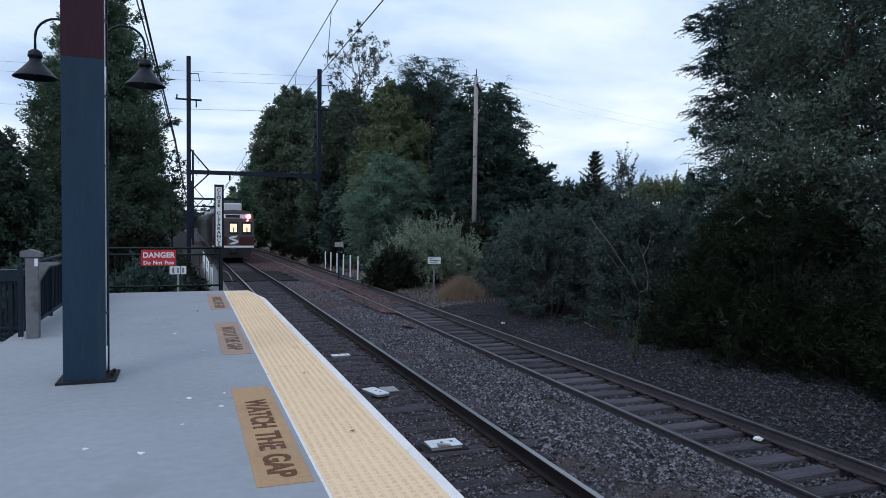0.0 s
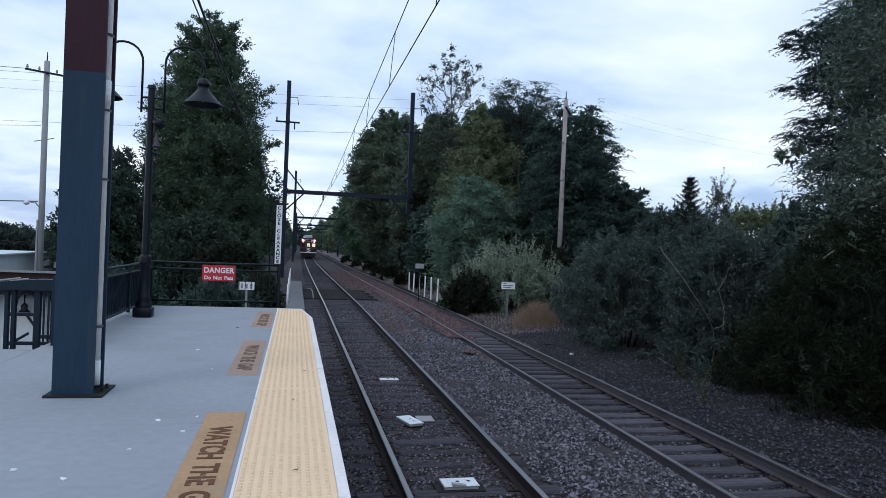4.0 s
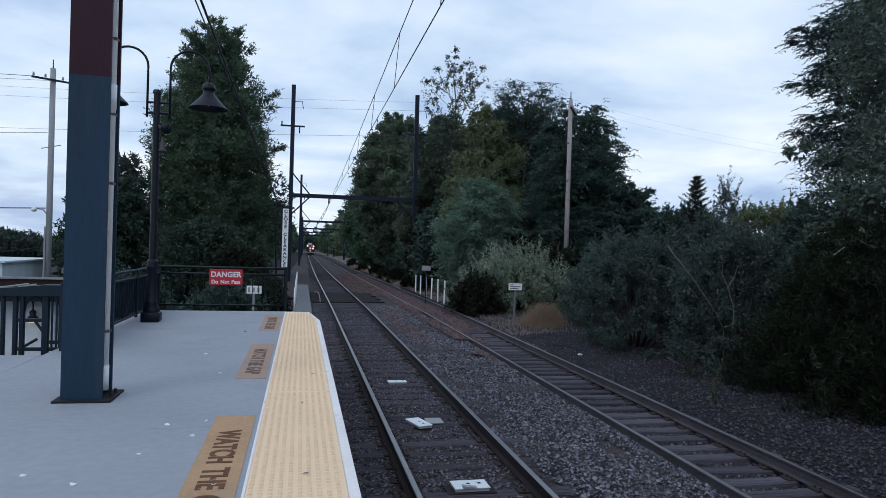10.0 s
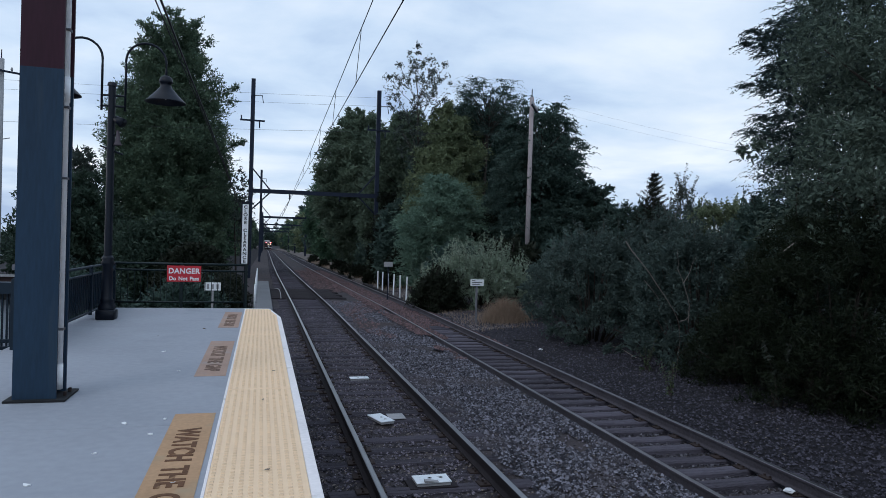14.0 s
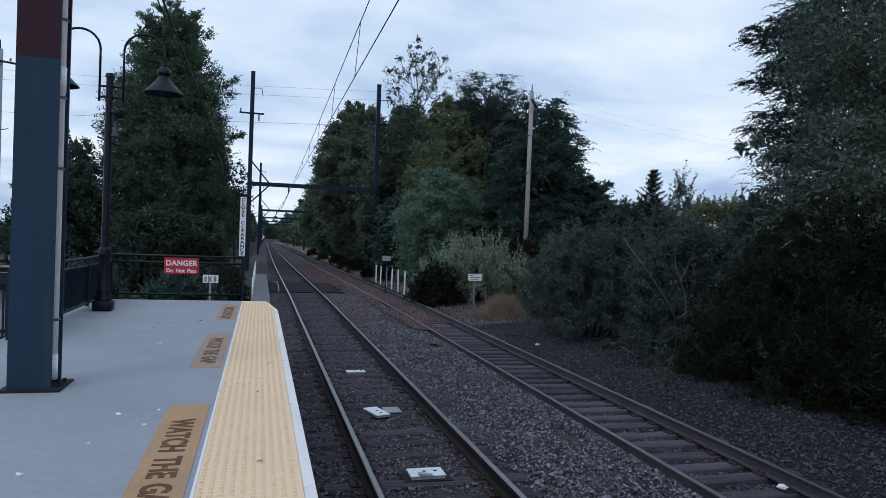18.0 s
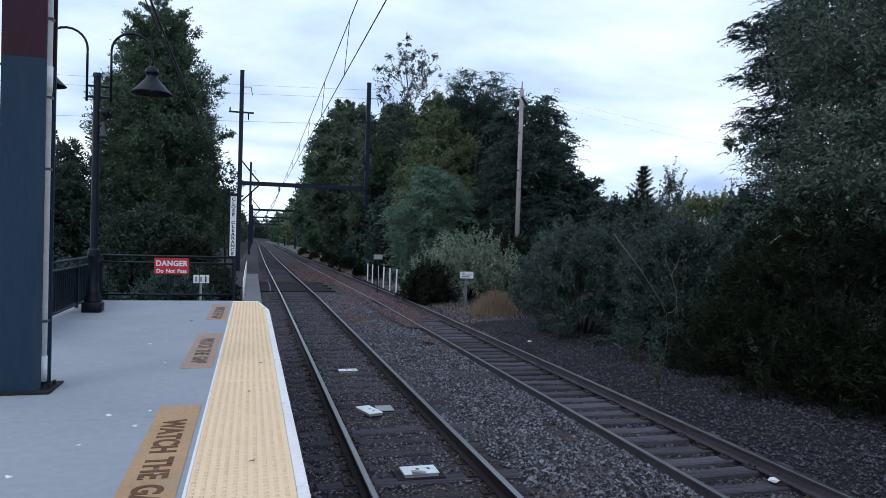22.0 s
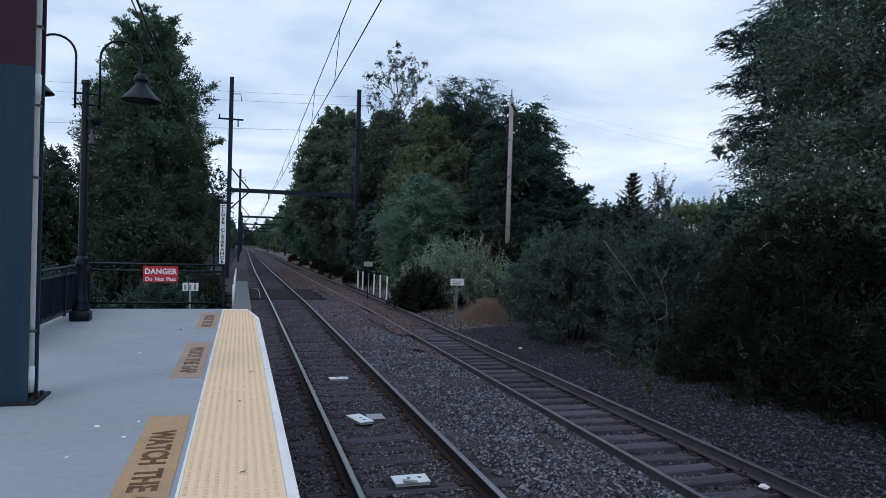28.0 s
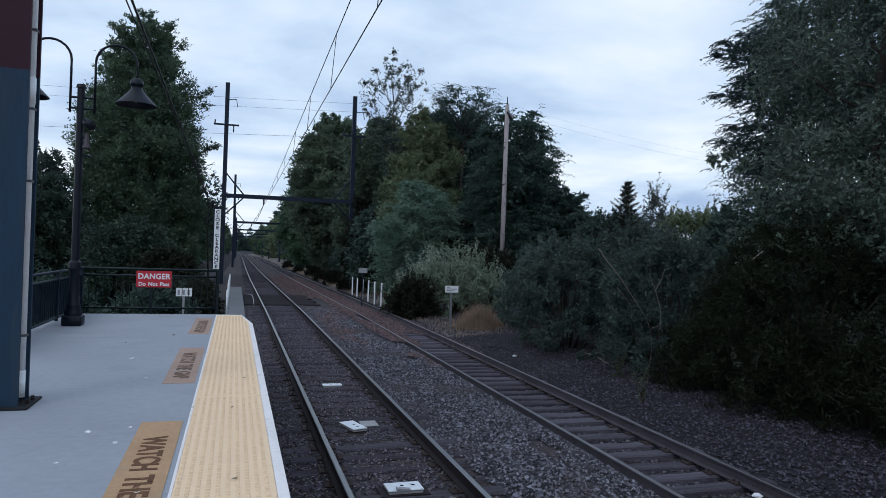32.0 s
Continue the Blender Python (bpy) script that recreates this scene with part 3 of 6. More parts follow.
def bend(y):
    """Sideways shift of the tracks: a slight swing to the right, then a turn to the left far ahead."""
    k = min(1.0, max(0.0, (y - 72.0) / 205.0))
    return 1.25 * k - max(0.0, y - 300.0) ** 2 / 5400.0


def drop(y):
    """Fall of the line ahead of the platform."""
    return -GRADE * (min(y, 420.0) - 30.0) if y > 30.0 else 0.0


def wire_drop(y):
    """Fall of the beams and wires, which is gentler than the track's."""
    return -0.004 * (min(y, 330.0) - 30.0) if y > 30.0 else 0.0


GRADE = 0.0083


# ---- ground ----
def ground_z(x, y):
    d = drop(y)
    k = x - bend(y)
    if k < -1.6:
        base = -1.55 - min(1.0, max(0.0, (-1.6 - k) / 7.0)) * 1.3
    elif k < 3.4:
        base = -1.435
    elif k < 7.6:
        base = -1.435 - 0.225 * min(1.0, max(0.0, (k - 4.78) / 0.28)) + 0.095 * min(1.0, max(0.0, (k - 6.5) / 1.1))
    else:
        base = -1.565 + 0.235 * min(1.0, max(0.0, (k - 7.6) / 3.0))
    return base + d


def make_ground():
    xs = [-600, -250, -120, -70, -45, -30, -22, -16, -12, -9, -7, -5, -4, -3, -2, -1.6, -1, 0, 1, 2, 3, 3.4, 3.9, 4.35, 4.78, 5.06, 5.5, 6.1, 6.6, 6.8, 7.2, 7.6, 8.2, 9, 10, 11, 13, 16, 20, 28, 40, 60, 100, 200, 600]
    ys = [-500, -150, -60, -20, -5, 0] + [2 * k for k in range(1, 31)] + [60 + 10 * k for k in range(1, 45)] + [600, 900, 1500, 2500]
    bm = bmesh.new()
    grid = [[bm.verts.new((x + bend(min(y, 700)), y, ground_z(x + bend(min(y, 700)), min(y, 700)) + (0.03 * noise.noise((x * 0.7, y * 0.7, 3)) if abs(x) < 40 else 0))) for x in xs] for y in ys]
    for a, b in zip(grid, grid[1:]):
        for k in range(len(xs) - 1):
            f = bm.faces.new((a[k], a[k + 1], b[k + 1], b[k]))
            mid = (xs[k] + xs[k + 1]) / 2
            f.material_index = 0 if -1.6 < mid < 6.7 else 1
    ob = part("ground", bm, [M["ballast"], M["soil"]])
    tagged(ob, "grey stone ballast and dark soil along the railway", "ground", kind="structure")


make_ground()


# ---- railway tracks ----
def rail_mesh(x0, zt):
    """A flat-bottomed rail with a polished head, laid along the line."""
    prof = [(-0.07, -0.18), (0.07, -0.18), (0.07, -0.165), (0.012, -0.145), (0.012, -0.045), (0.036, -0.035), (0.036, -0.006), (0.028, 0), (-0.028, 0), (-0.036, -0.006), (-0.036, -0.035), (-0.012, -0.045), (-0.012, -0.145), (-0.07, -0.165)]
    ys = [-30, 0, 15, 30, 45, 60, 90, 120, 160, 200, 250, 300] + [320 + 20 * k for k in range(21)]
    bm = bmesh.new()
    rings = [[bm.verts.new((x0 + bend(y) + x, y, zt + drop(y) + z)) for x, z in prof] for y in ys]
    n = len(prof)
    for a, b in zip(rings, rings[1:]):
        for k in range(n):
            f = bm.faces.new((a[k], a[(k + 1) % n], b[(k + 1) % n], b[k]))
            f.material_index = 1 if k in (6, 7, 8) else 0
    return bm


def make_tie(material, seed):
    """A weathered timber: split along the grain, its edges worn and its ends broken."""
    rng = random.Random(seed)
    xs = [-1.28 + 2.56 * k / 18 for k in range(19)]
    bm = bmesh.new()
    rings = []
    for k, x in enumerate(xs):
        ex = rng.uniform(-0.05, 0.02) if k in (0, 18) else 0.0
        j = [0.012 * noise.noise((x * 2.3, q * 3.0, seed)) for q in range(5)]
        wear = 0.016 * max(0.0, noise.noise((x * 3.1, 9.0, seed)))
        prof = [(-0.115 + j[0], -0.17), (-0.115 + j[0], -0.025 - wear), (-0.092 + j[0], j[1] - wear), (-0.03, j[2]), (-0.022, -0.012 + j[2]), (-0.012, j[2]), (0.05, j[3]), (0.094 + j[4], j[1] - wear), (0.115 + j[4], -0.022), (0.115 + j[4], -0.17)]
        rings.append([bm.verts.new((x + (ex if x > 0 else -ex), y, z)) for y, z in prof])
    for p, q in zip(rings, rings[1:]):
        for k in range(9):
            bm.faces.new((p[k], q[k], q[k + 1], p[k + 1]))
    bm.faces.new(rings[0])
    bm.faces.new(rings[-1][::-1])
    return mesh_of(bm, "tie", material)


def make_plate():
    bm = bmesh.new()
    box(bm, -0.18, 0.18, -0.09, 0.09, 0.0, 0.022, bevel=0.004)
    for x in (-0.10, 0.10):
        for y in (-0.05, 0.05):
            box(bm, x - 0.012, x + 0.012, y - 0.012, y + 0.012, 0.02, 0.045)
    return mesh_of(bm, "tie_plate", M["tie_plate"])


TIES, PLATE = {T1: [make_tie(M["tie"], k) for k in range(5)], T2: [make_tie(M["tie_pale"], 10 + k) for k in range(5)]}, make_plate()


def make_track(x0, zt, seed, label):
    tr = thing("railway_track", label, "railway track", "railway tracks", "structure")
    rng = random.Random(seed)
    for s in (-1, 1):
        part("rail", rail_mesh(x0 + s * 0.7525, zt), [M["rail_side"], M["rail_top"]] if x0 == T1 else [M["rail_side_grey"], M["rail_dull"]], tr, "rusty steel rail with a worn bright head")
    y = -11.0 + rng.random() * 0.3
    far = []
    while y < 420:
        if y < 62:
            t = new("tie", TIES[x0][rng.randrange(5)])
            t.parent = tr
            t.matrix_basis = pose(x0 + rng.uniform(-0.04, 0.04), y, zt - 0.195 + drop(y) + rng.uniform(-0.022, 0.008), 0, rng.uniform(-0.6, 0.6), rng.uniform(-1.6, 1.6))
            if 0 < y < 24:
                for s in (-1, 1):
                    p = new("tie_plate", PLATE)
                    p.parent = t
                    p.matrix_basis = pose(s * 0.7525, 0, 0.0)
        else:
            far.append(y)
        y += 0.535 + rng.uniform(-0.03, 0.03)
    v = []
    for y in far:
        z, b = zt - 0.19 + drop(y), bend(y)
        c = [(x0 + b + sx * 1.28, y + sy * 0.115, z) for sx, sy in ((-1, -1), (1, -1), (1, 1), (-1, 1))]
        v += c + [c[0], c[1], (c[1][0], c[1][1], z - 0.1), (c[0][0], c[0][1], z - 0.1)]
    ob = new("far_ties", quads_mesh("far_ties", np.array(v), M["tie"]))
    ob.parent = tr
    ob["kind"] = "stuff"


make_track(T1, RAIL_Z, 3, "railway track beside the platform, rusty rails on dark timber ties")
make_track(T2, RAIL2_Z, 5, "second railway track, rusty rails on worn timber ties")


def stones(name, label, x0, x1, y0, y1, count, size, material, seed, lift=0.0, thin=None):
    """Loose crushed stones, each a small angular block."""
    rng = np.random.default_rng(seed)
    x = rng.uniform(x0, x1, count)
    y = y0 + (y1 - y0) * rng.uniform(0, 1, count) ** 1.5
    if thin:
        keep = np.array([thin(a, b) for a, b in zip(x, y)])
        x, y = x[keep], y[keep]
    n = len(x)
    z = np.array([ground_z(a, b) for a, b in zip(x, y)]) + lift
    base = np.array(((1, 0.2, -0.3), (0.1, 1, -0.2), (-1, 0.1, -0.3), (-0.1, -1, -0.3), (0.15, 0.1, 0.85)))
    faces = np.array(((0, 1, 4), (1, 2, 4), (2, 3, 4), (3, 0, 4)))
    v = base[None] * rng.uniform(0.55, 1.25, (n, 5, 3)) * (size * (0.45 + 1.1 * rng.uniform(0, 1, (n, 1, 1)) ** 1.8))
    v[:, :, 2] *= 0.75
    a, t = rng.uniform(0, 6.28, n), rng.uniform(-0.4, 0.4, n)
    vx, vz = v[:, :, 0] * np.cos(t)[:, None] - v[:, :, 2] * np.sin(t)[:, None], v[:, :, 0] * np.sin(t)[:, None] + v[:, :, 2] * np.cos(t)[:, None]
    px = vx * np.cos(a)[:, None] - v[:, :, 1] * np.sin(a)[:, None] + x[:, None]
    py = vx * np.sin(a)[:, None] + v[:, :, 1] * np.cos(a)[:, None] + y[:, None]
    verts = np.stack([px, py, vz + z[:, None] + size * 0.25], -1).reshape(-1, 3)
    idx = (faces[None] + 5 * np.arange(n)[:, None, None]).reshape(-1)
    me = bpy.data.meshes.new(name)
    me.vertices.add(len(verts))
    me.vertices.foreach_set("co", verts.astype(np.float32).ravel())
    me.loops.add(len(idx))
    me.loops.foreach_set("vertex_index", idx.astype(np.int32))
    me.polygons.add(len(idx) // 3)
    me.polygons.foreach_set("loop_start", np.arange(0, len(idx), 3, dtype=np.int32))
    me.update(calc_edges=True)
    me.materials.append(material)
    tagged(new(name, me), label, "ballast", kind="stuff")


stones("ballast_stones", "angular grey ballast stones between the two tracks", 2.6, 4.85, 2, 34, 52000, 0.029, M["stone"], 11, 0.02, thin=lambda a, b: noise.noise((a * 1.3, b * 0.55, 7)) + 0.25 * noise.noise((a * 5, b * 4, 8)) < 0.52 - 0.25 * max(0.0, a - 3.9))
stones("gravel", "fine brown grit and soil among the ballast between the tracks", 2.6, 4.85, 2, 24, 15000, 0.018, M["stone_dark"], 19, 0.02)
stones("ballast_stones", "rust-brown ballast covering the second track's ties", 4.3, 6.95, 18, 80, 26000, 0.045, M["stone_rust"], 15, 0.10, thin=lambda a, b: noise.noise((a * 0.9, b * 0.3, 4)) > 0.35 - 0.07 * (b - 17) and abs(a - 4.97) > 0.09 and abs(a - 6.47) > 0.09)
stones("ballast_stones", "brownish ballast stones between the tracks near the crossing", 2.9, 4.85, 17, 75, 10000, 0.045, M["stone_rust"], 16, 0.02, thin=lambda a, b: noise.noise((a * 0.8, b * 0.25, 9)) > 0.25 - 0.03 * (b - 18) and not 33.9 < b < 40.4)
stones("ballast_stones", "grey ballast stones along the tracks beside the platform", 0.05, 9.5, -11, 3.2, 6000, 0.04, M["stone_dark"], 18, 0.02, thin=lambda a, b: min(abs(a - k) for k in (0.9475, 2.4525, 4.9675, 6.4725)) > 0.1)
stones("gravel", "pale sandy gravel round the posts beside the second track", 7.0, 8.9, 24, 60, 7000, 0.04, M["stone_sand"], 17, 0.0, thin=lambda a, b: noise.noise((a * 0.7, b * 0.3, 2)) > -0.1)
stones("ballast_stones", "grey ballast stones outside the second track, darkened for the shrubs' shade", 6.56, 9.9, 3, 34, 36000, 0.027, M["stone_verge"], 12, 0.03)
stones("ballast_stones", "dirty ballast stones between the ties beside the platform", 0.05, 2.6, 2, 30, 36000, 0.022, M["stone_dark"], 13, 0.018)
stones("ballast_stones", "dirty ballast stones between the second track's ties", 4.9, 6.6, 4, 34, 20000, 0.026, M["stone_crib"], 14, 0.022)


# ---- platform ----
def make_platform():
    pf = thing("platform", "high concrete station platform with a yellow tactile edge", "platform", kind="structure")
    bm = bmesh.new()
    out = [(-0.01, -30), (-0.01, 13.9), (-0.2, 15.6), (-0.72, 15.66), (-0.72, 15.72), (-3.62, 15.72), (-3.62, 9.75), (-12, 9.75), (-12, -30)]
    top = [bm.verts.new((x, y, -0.012)) for x, y in out]
    bot = [bm.verts.new((x, y, -0.25)) for x, y in out]
    bm.faces.new(top)
    for k in range(len(out)):
        j = (k + 1) % len(out)
        bm.faces.new((top[k], bot[k], bot[j], top[j]))
    part("slab", bm, M["fascia"], pf, "grey concrete slab")
    # floor slabs of the walking surface, with fine joints
    for x0, x1 in ((-3.62, -0.710),):
        for y0, y1 in ((-12, -6), (-6, 0.0), (0.0, 6.0), (6.0, 11.93), (11.93, 15.73)):
            boxpart("floor_panel", pf, M["concrete"], x0, x1, y0 + 0.004, y1 - 0.004, -0.06, 0.0, bevel=0.003)
    for y0, y1 in ((-12, -6), (-6, 0), (0, 6), (6, 9.75)):
        boxpart("floor_panel", pf, M["concrete"], -12, -3.626, y0 + 0.004, y1 - 0.004, -0.06, 0.0, bevel=0.003)
    boxpart("wall_under", pf, M["fascia"], -3.5, -0.35, -30, 15.6, -2.9, -0.25)
    boxpart("end_ledge", pf, M["crossing"], -3.62, -0.72, 15.725, 16.55, -0.4, -0.10, label="dark ledge under the end railing")
    boxpart("wall_under", pf, M["fascia"], -11.9, -3.5, -30, 9.6, -2.9, -0.25)
    # tactile panels with ribs of small domes, and the worn white nosing
    for y0, y1 in ((-4.95, -0.88), (-0.87, 3.21), (3.22, 7.30), (7.31, 11.39), (11.40, 15.5)):
        bm = bmesh.new()
        last = y1 > 15
        o = [(-0.695, y0), (-0.074, y0), (-0.074, y1), (-0.695, y1)] if not last else [(-0.695, y0), (-0.074, y0), (-0.074, 14.25), (-0.22, y1), (-0.695, y1)]
        a = [bm.verts.new((x, y, -0.008)) for x, y in o]
        b = [bm.verts.new((x, y, 0.004)) for x, y in o]
        bm.faces.new(b)
        for k in range(len(o)):
            bm.faces.new((a[k], a[(k + 1) % len(o)], b[(k + 1) % len(o)], b[k]))
        t = part("tactile_panel", bm, M["tactile"], pf, "worn yellow tactile panel")
        rows = []
        for i in range(10):
            x = -0.668 + i * 0.0600
            y = y0 + 0.05
            while y < y1 - 0.03 and y < (14.3 if i > 8 else 15.4):
                if y > 2.0:
                    h, r = 0.008, 0.0145
                    rows += [(x - r, y - r, 0.0042), (x + r, y - r, 0.0042), (x + r * 0.6, y - r * 0.6, 0.004 + h), (x - r * 0.6, y - r * 0.6, 0.004 + h),
                             (x + r, y - r, 0.0042), (x + r, y + r, 0.0042), (x + r * 0.6, y + r * 0.6, 0.004 + h), (x + r * 0.6, y - r * 0.6, 0.004 + h),
                             (x + r, y + r, 0.0042), (x - r, y + r, 0.0042), (x - r * 0.6, y + r * 0.6, 0.004 + h), (x + r * 0.6, y + r * 0.6, 0.004 + h),
                             (x - r, y + r, 0.0042), (x - r, y - r, 0.0042), (x - r * 0.6, y - r * 0.6, 0.004 + h), (x - r * 0.6, y + r * 0.6, 0.004 + h),
                             (x - r * 0.6, y - r * 0.6, 0.004 + h), (x + r * 0.6, y - r * 0.6, 0.004 + h), (x + r * 0.6, y + r * 0.6, 0.004 + h), (x - r * 0.6, y + r * 0.6, 0.004 + h)]
                y += 0.0585
        if rows:
            d = new("domes", quads_mesh("domes", np.array(rows), M["dome"]))
            d.parent = t
            d["kind"] = "stuff"
        boxpart("edge_strip", pf, M["edge_white"], -0.071, 0.004, y0, min(y1, 13.9) if not last else 13.9, -0.11, 0.003, bevel=0.004, label="worn white platform nosing")
    boxpart("edge_line", pf, M["edge_white"], -0.716, -0.697, -5, 15.5, -0.01, 0.004)
    bm = bmesh.new()
    o = [(-0.071, 13.905), (0.004, 13.905), (-0.19, 15.62), (-0.72, 15.65), (-0.72, 15.505), (-0.22, 15.505), (-0.071, 14.25)]
    a = [bm.verts.new((x, y, 0.003)) for x, y in o]
    b = [bm.verts.new((x, y, -0.11)) for x, y in o]
    bm.faces.new(a)
    for k in range(len(o)):
        bm.faces.new((a[k], b[k], b[(k + 1) % len(o)], a[(k + 1) % len(o)]))
    part("edge_corner", bm, M["edge_white"], pf)
    # warnings stencilled on the floor
    for y0, y1 in ((3.85, 6.36), (8.05, 10.72), (12.35, 14.9), (-0.4, 2.1)):
        old = y0 > 8
        mt = boxpart("stencil_patch", pf, M["tan_faded" if old else "tan"], -1.085, -0.752, y0, y1, -0.004, 0.0042, label="tan painted patch with a stencilled warning")
        text("WATCH THE GAP", 0.235, M["stencil_faded" if old else "stencil"], mt, pose(-0.915, y1 - 1.44, 0.0056, 0, 0, -90), 1.02, 0.95)
    return pf


make_platform()


# ---- column ----
def make_column():
    c = thing("steel_column", "steel column painted slate blue below and maroon above, on the platform", "column", at=(-2.37, 7.19, 0))

    def shaft(bm, z0, z1):
        h = 0.18
        out = [(-h, -h), (h, -h), (h, -h + 0.03), (0.012, -h + 0.03), (0.012, h - 0.03), (h, h - 0.03), (h, h), (-h, h), (-h, h - 0.03), (-0.012, h - 0.03), (-0.012, -h + 0.03), (-h, -h + 0.03)]
        lo = [bm.verts.new((x, y, z0)) for x, y in out]
        hi = [bm.verts.new((x, y, z1)) for x, y in out]
        for k in range(12):
            j = (k + 1) % 12
            bm.faces.new((lo[k], lo[j], hi[j], hi[k]))
        bm.faces.new(hi)

    solid("lower_shaft", lambda bm: shaft(bm, 0.02, 3.04), M["steel_blue"], c, "slate blue painted steel")
    solid("upper_shaft", lambda bm: shaft(bm, 3.04, 10.0), M["steel_maroon"], c, "maroon painted steel")
    boxpart("base_plate", c, M["dark"], -0.24, 0.27, -0.24, 0.27, 0.0, 0.022, bevel=0.004, label="dark steel base plate")
    for x, y in ((0.225, -0.05), (0.225, 0.12)):
        solid("bolt", lambda bm: rod(bm, (x, y, 0.02), (x, y, 0.06), 0.016, n=6), M["tie_plate"], c)
    solid("conduit", lambda bm: (rod(bm, (0.130, 0.075, 0.12), (0.130, 0.075, 10), 0.038, n=14), rod(bm, (0.130, 0.075, 0.06), (0.130, 0.075, 0.30), 0.042, n=14), rod(bm, (0.130, 0.075, 2.78), (0.130, 0.075, 3.02), 0.044, n=14)), M["conduit"], c, "white plastic conduit", True)
    for z in (0.62, 2.05, 2.72, 3.45):
        boxpart("clamp", c, M["post_weathered"], 0.086, 0.174, 0.031, 0.119, z, z + 0.022)
    return c


make_column()


# ---- lamp post ----
def make_lamp_post():
    p = thing("lamp_post", "black cast-iron lamp post with two gooseneck bell lamps", "street lamp", at=(-3.08, 13.6, 0))
    solid("base", lambda bm: (box(bm, -0.16, 0.16, -0.16, 0.16, 0, 0.18, bevel=0.02), lathe(bm, [(0.145, 0.18), (0.15, 0.24), (0.105, 0.31), (0.12, 0.34), (0.10, 0.38), (0.085, 0.95), (0.10, 0.98), (0.115, 1.02), (0.095, 1.06), (0.11, 1.10), (0.075, 1.15), (0.0, 1.16)], 16)), M["black_iron"], p, "moulded cast-iron base", True)
    solid("pole", lambda bm: (rod(bm, (0, 0, 1.1), (0, 0, 4.2), 0.068, 0.062, 14), rod(bm, (0, 0, 4.2), (0, 0, 4.26), 0.085, 0.07, 14)), M["black_iron"], p)
    for s in (-1, 1):
        sh_x = 0.05 if s < 0 else 0.0
        bx = s * 0.22 + sh_x
        pts = [(bx, 0, 3.76), (bx, 0, 4.55)]
        for k in range(13):
            a = math.pi - math.pi * k / 12
            pts.append((s * (0.56 + 0.34 * math.cos(a)) + sh_x, 0, 4.68 + 0.34 * math.sin(a)))
        pts += [(s * 0.90 + sh_x, 0, 4.55), (s * 0.90 + sh_x, 0, 4.42)]
        arm = solid("arm", lambda bm: pipe(bm, pts, 0.021, 10), M["black_iron"], p, "bent gooseneck arm", True)
        for z in (3.84, 4.03):
            solid("arm_bracket", lambda bm: rod(bm, (0, 0, z), (bx, 0, z), 0.02, n=8), M["black_iron"], arm)
        sh = solid("shade", lambda bm: lathe(bm, [(0.02, 4.47), (0.05, 4.46), (0.105, 4.42), (0.118, 4.36), (0.118, 4.33), (0.095, 4.32), (0.095, 4.27), (0.12, 4.23), (0.225, 4.11), (0.348, 3.985), (0.354, 3.975), (0.343, 3.975), (0.215, 4.10), (0.11, 4.22), (0.0, 4.24)], 28, (s * 0.90 + sh_x, 0, 0)), M["black_iron"], p, "dark bell-shaped metal shade", True)
        solid("bulb", lambda bm: lathe(bm, [(0.0, 4.03), (0.05, 4.05), (0.065, 4.10), (0.04, 4.18), (0.03, 4.22)], 12, (s * 0.90 + sh_x, 0, 0)), M["sign_white"], sh, "unlit white bulb", True)
    fl = solid("floodlight", lambda bm: rod(bm, (0.09, -0.08, 3.60), (0.22, -0.17, 3.52), 0.06, 0.085, 14), M["black_iron"], p, "small dark floodlight", True)
    solid("floodlight_bracket", lambda bm: rod(bm, (0, 0, 3.58), (0.14, -0.11, 3.58), 0.018), M["black_iron"], fl)
    sp = solid("speaker", lambda bm: lathe(bm, [(0.025, 3.40), (0.032, 3.35), (0.04, 3.22), (0.068, 3.15), (0.07, 3.13), (0.0, 3.15)], 14, (0.12, -0.05, 0)), M["train_grey"], p, "grey horn loudspeaker", True)
    solid("speaker_bracket", lambda bm: rod(bm, (0, 0, 3.3), (0.12, -0.05, 3.34), 0.015), M["black_iron"], sp)
    solid("peg", lambda bm: rod(bm, (-0.18, 0, 3.12), (0.2, 0, 2.98), 0.016), M["black_iron"], p)
    p.scale = (1.003, 1.003, 1.003)
    return p


make_lamp_post()


# ---- fences ----
def make_fence(name, label, x0, y0, x1, y1, posts, material, group, height=0.915, step=0.135, solid_panel=False):
    """A railing with two top rails, a bottom rail and thin upright bars, from one end to the other."""
    f = thing(name, label, "railing", group, at=(x0, y0, 0), rz=math.degrees(math.atan2(y1 - y0, x1 - x0)))
    n = math.hypot(x1 - x0, y1 - y0)
    for z, r in ((height, 0.026), (height - 0.145, 0.022), (0.06, 0.022)):
        solid("rail", lambda bm: rod(bm, (0, 0, z), (n, 0, z), r, n=8), material, f, smooth=True)
    for k in range(posts):
        boxpart("post", f, material, n * k / (posts - 1) - 0.028, n * k / (posts - 1) + 0.028, -0.028, 0.028, -0.12 if y0 == y1 and y0 > 15 else -0.02, height + 0.01, bevel=0.004)
    bm = bmesh.new()
    box(bm, -0.0065, 0.0065, -0.0065, 0.0065, 0.07, height - 0.145)
    me = mesh_of(bm, "baluster", material)
    k = 1
    while k * step < n - 0.05:
        b = new("baluster", me)
        b.parent = f
        b.matrix_basis = pose(k * step, 0, 0)
        k += 1
    if solid_panel:
        boxpart("mesh_panel", f, material, 0.03, n - 0.03, 0.012, 0.018, 0.12, height - 0.165, label="dark infill panel")
    return f


make_fence("end_railing", "dark green steel railing across the platform's end", -3.5, 16.45, -0.72, 16.45, 3, M["fence_green"], "platform railings")
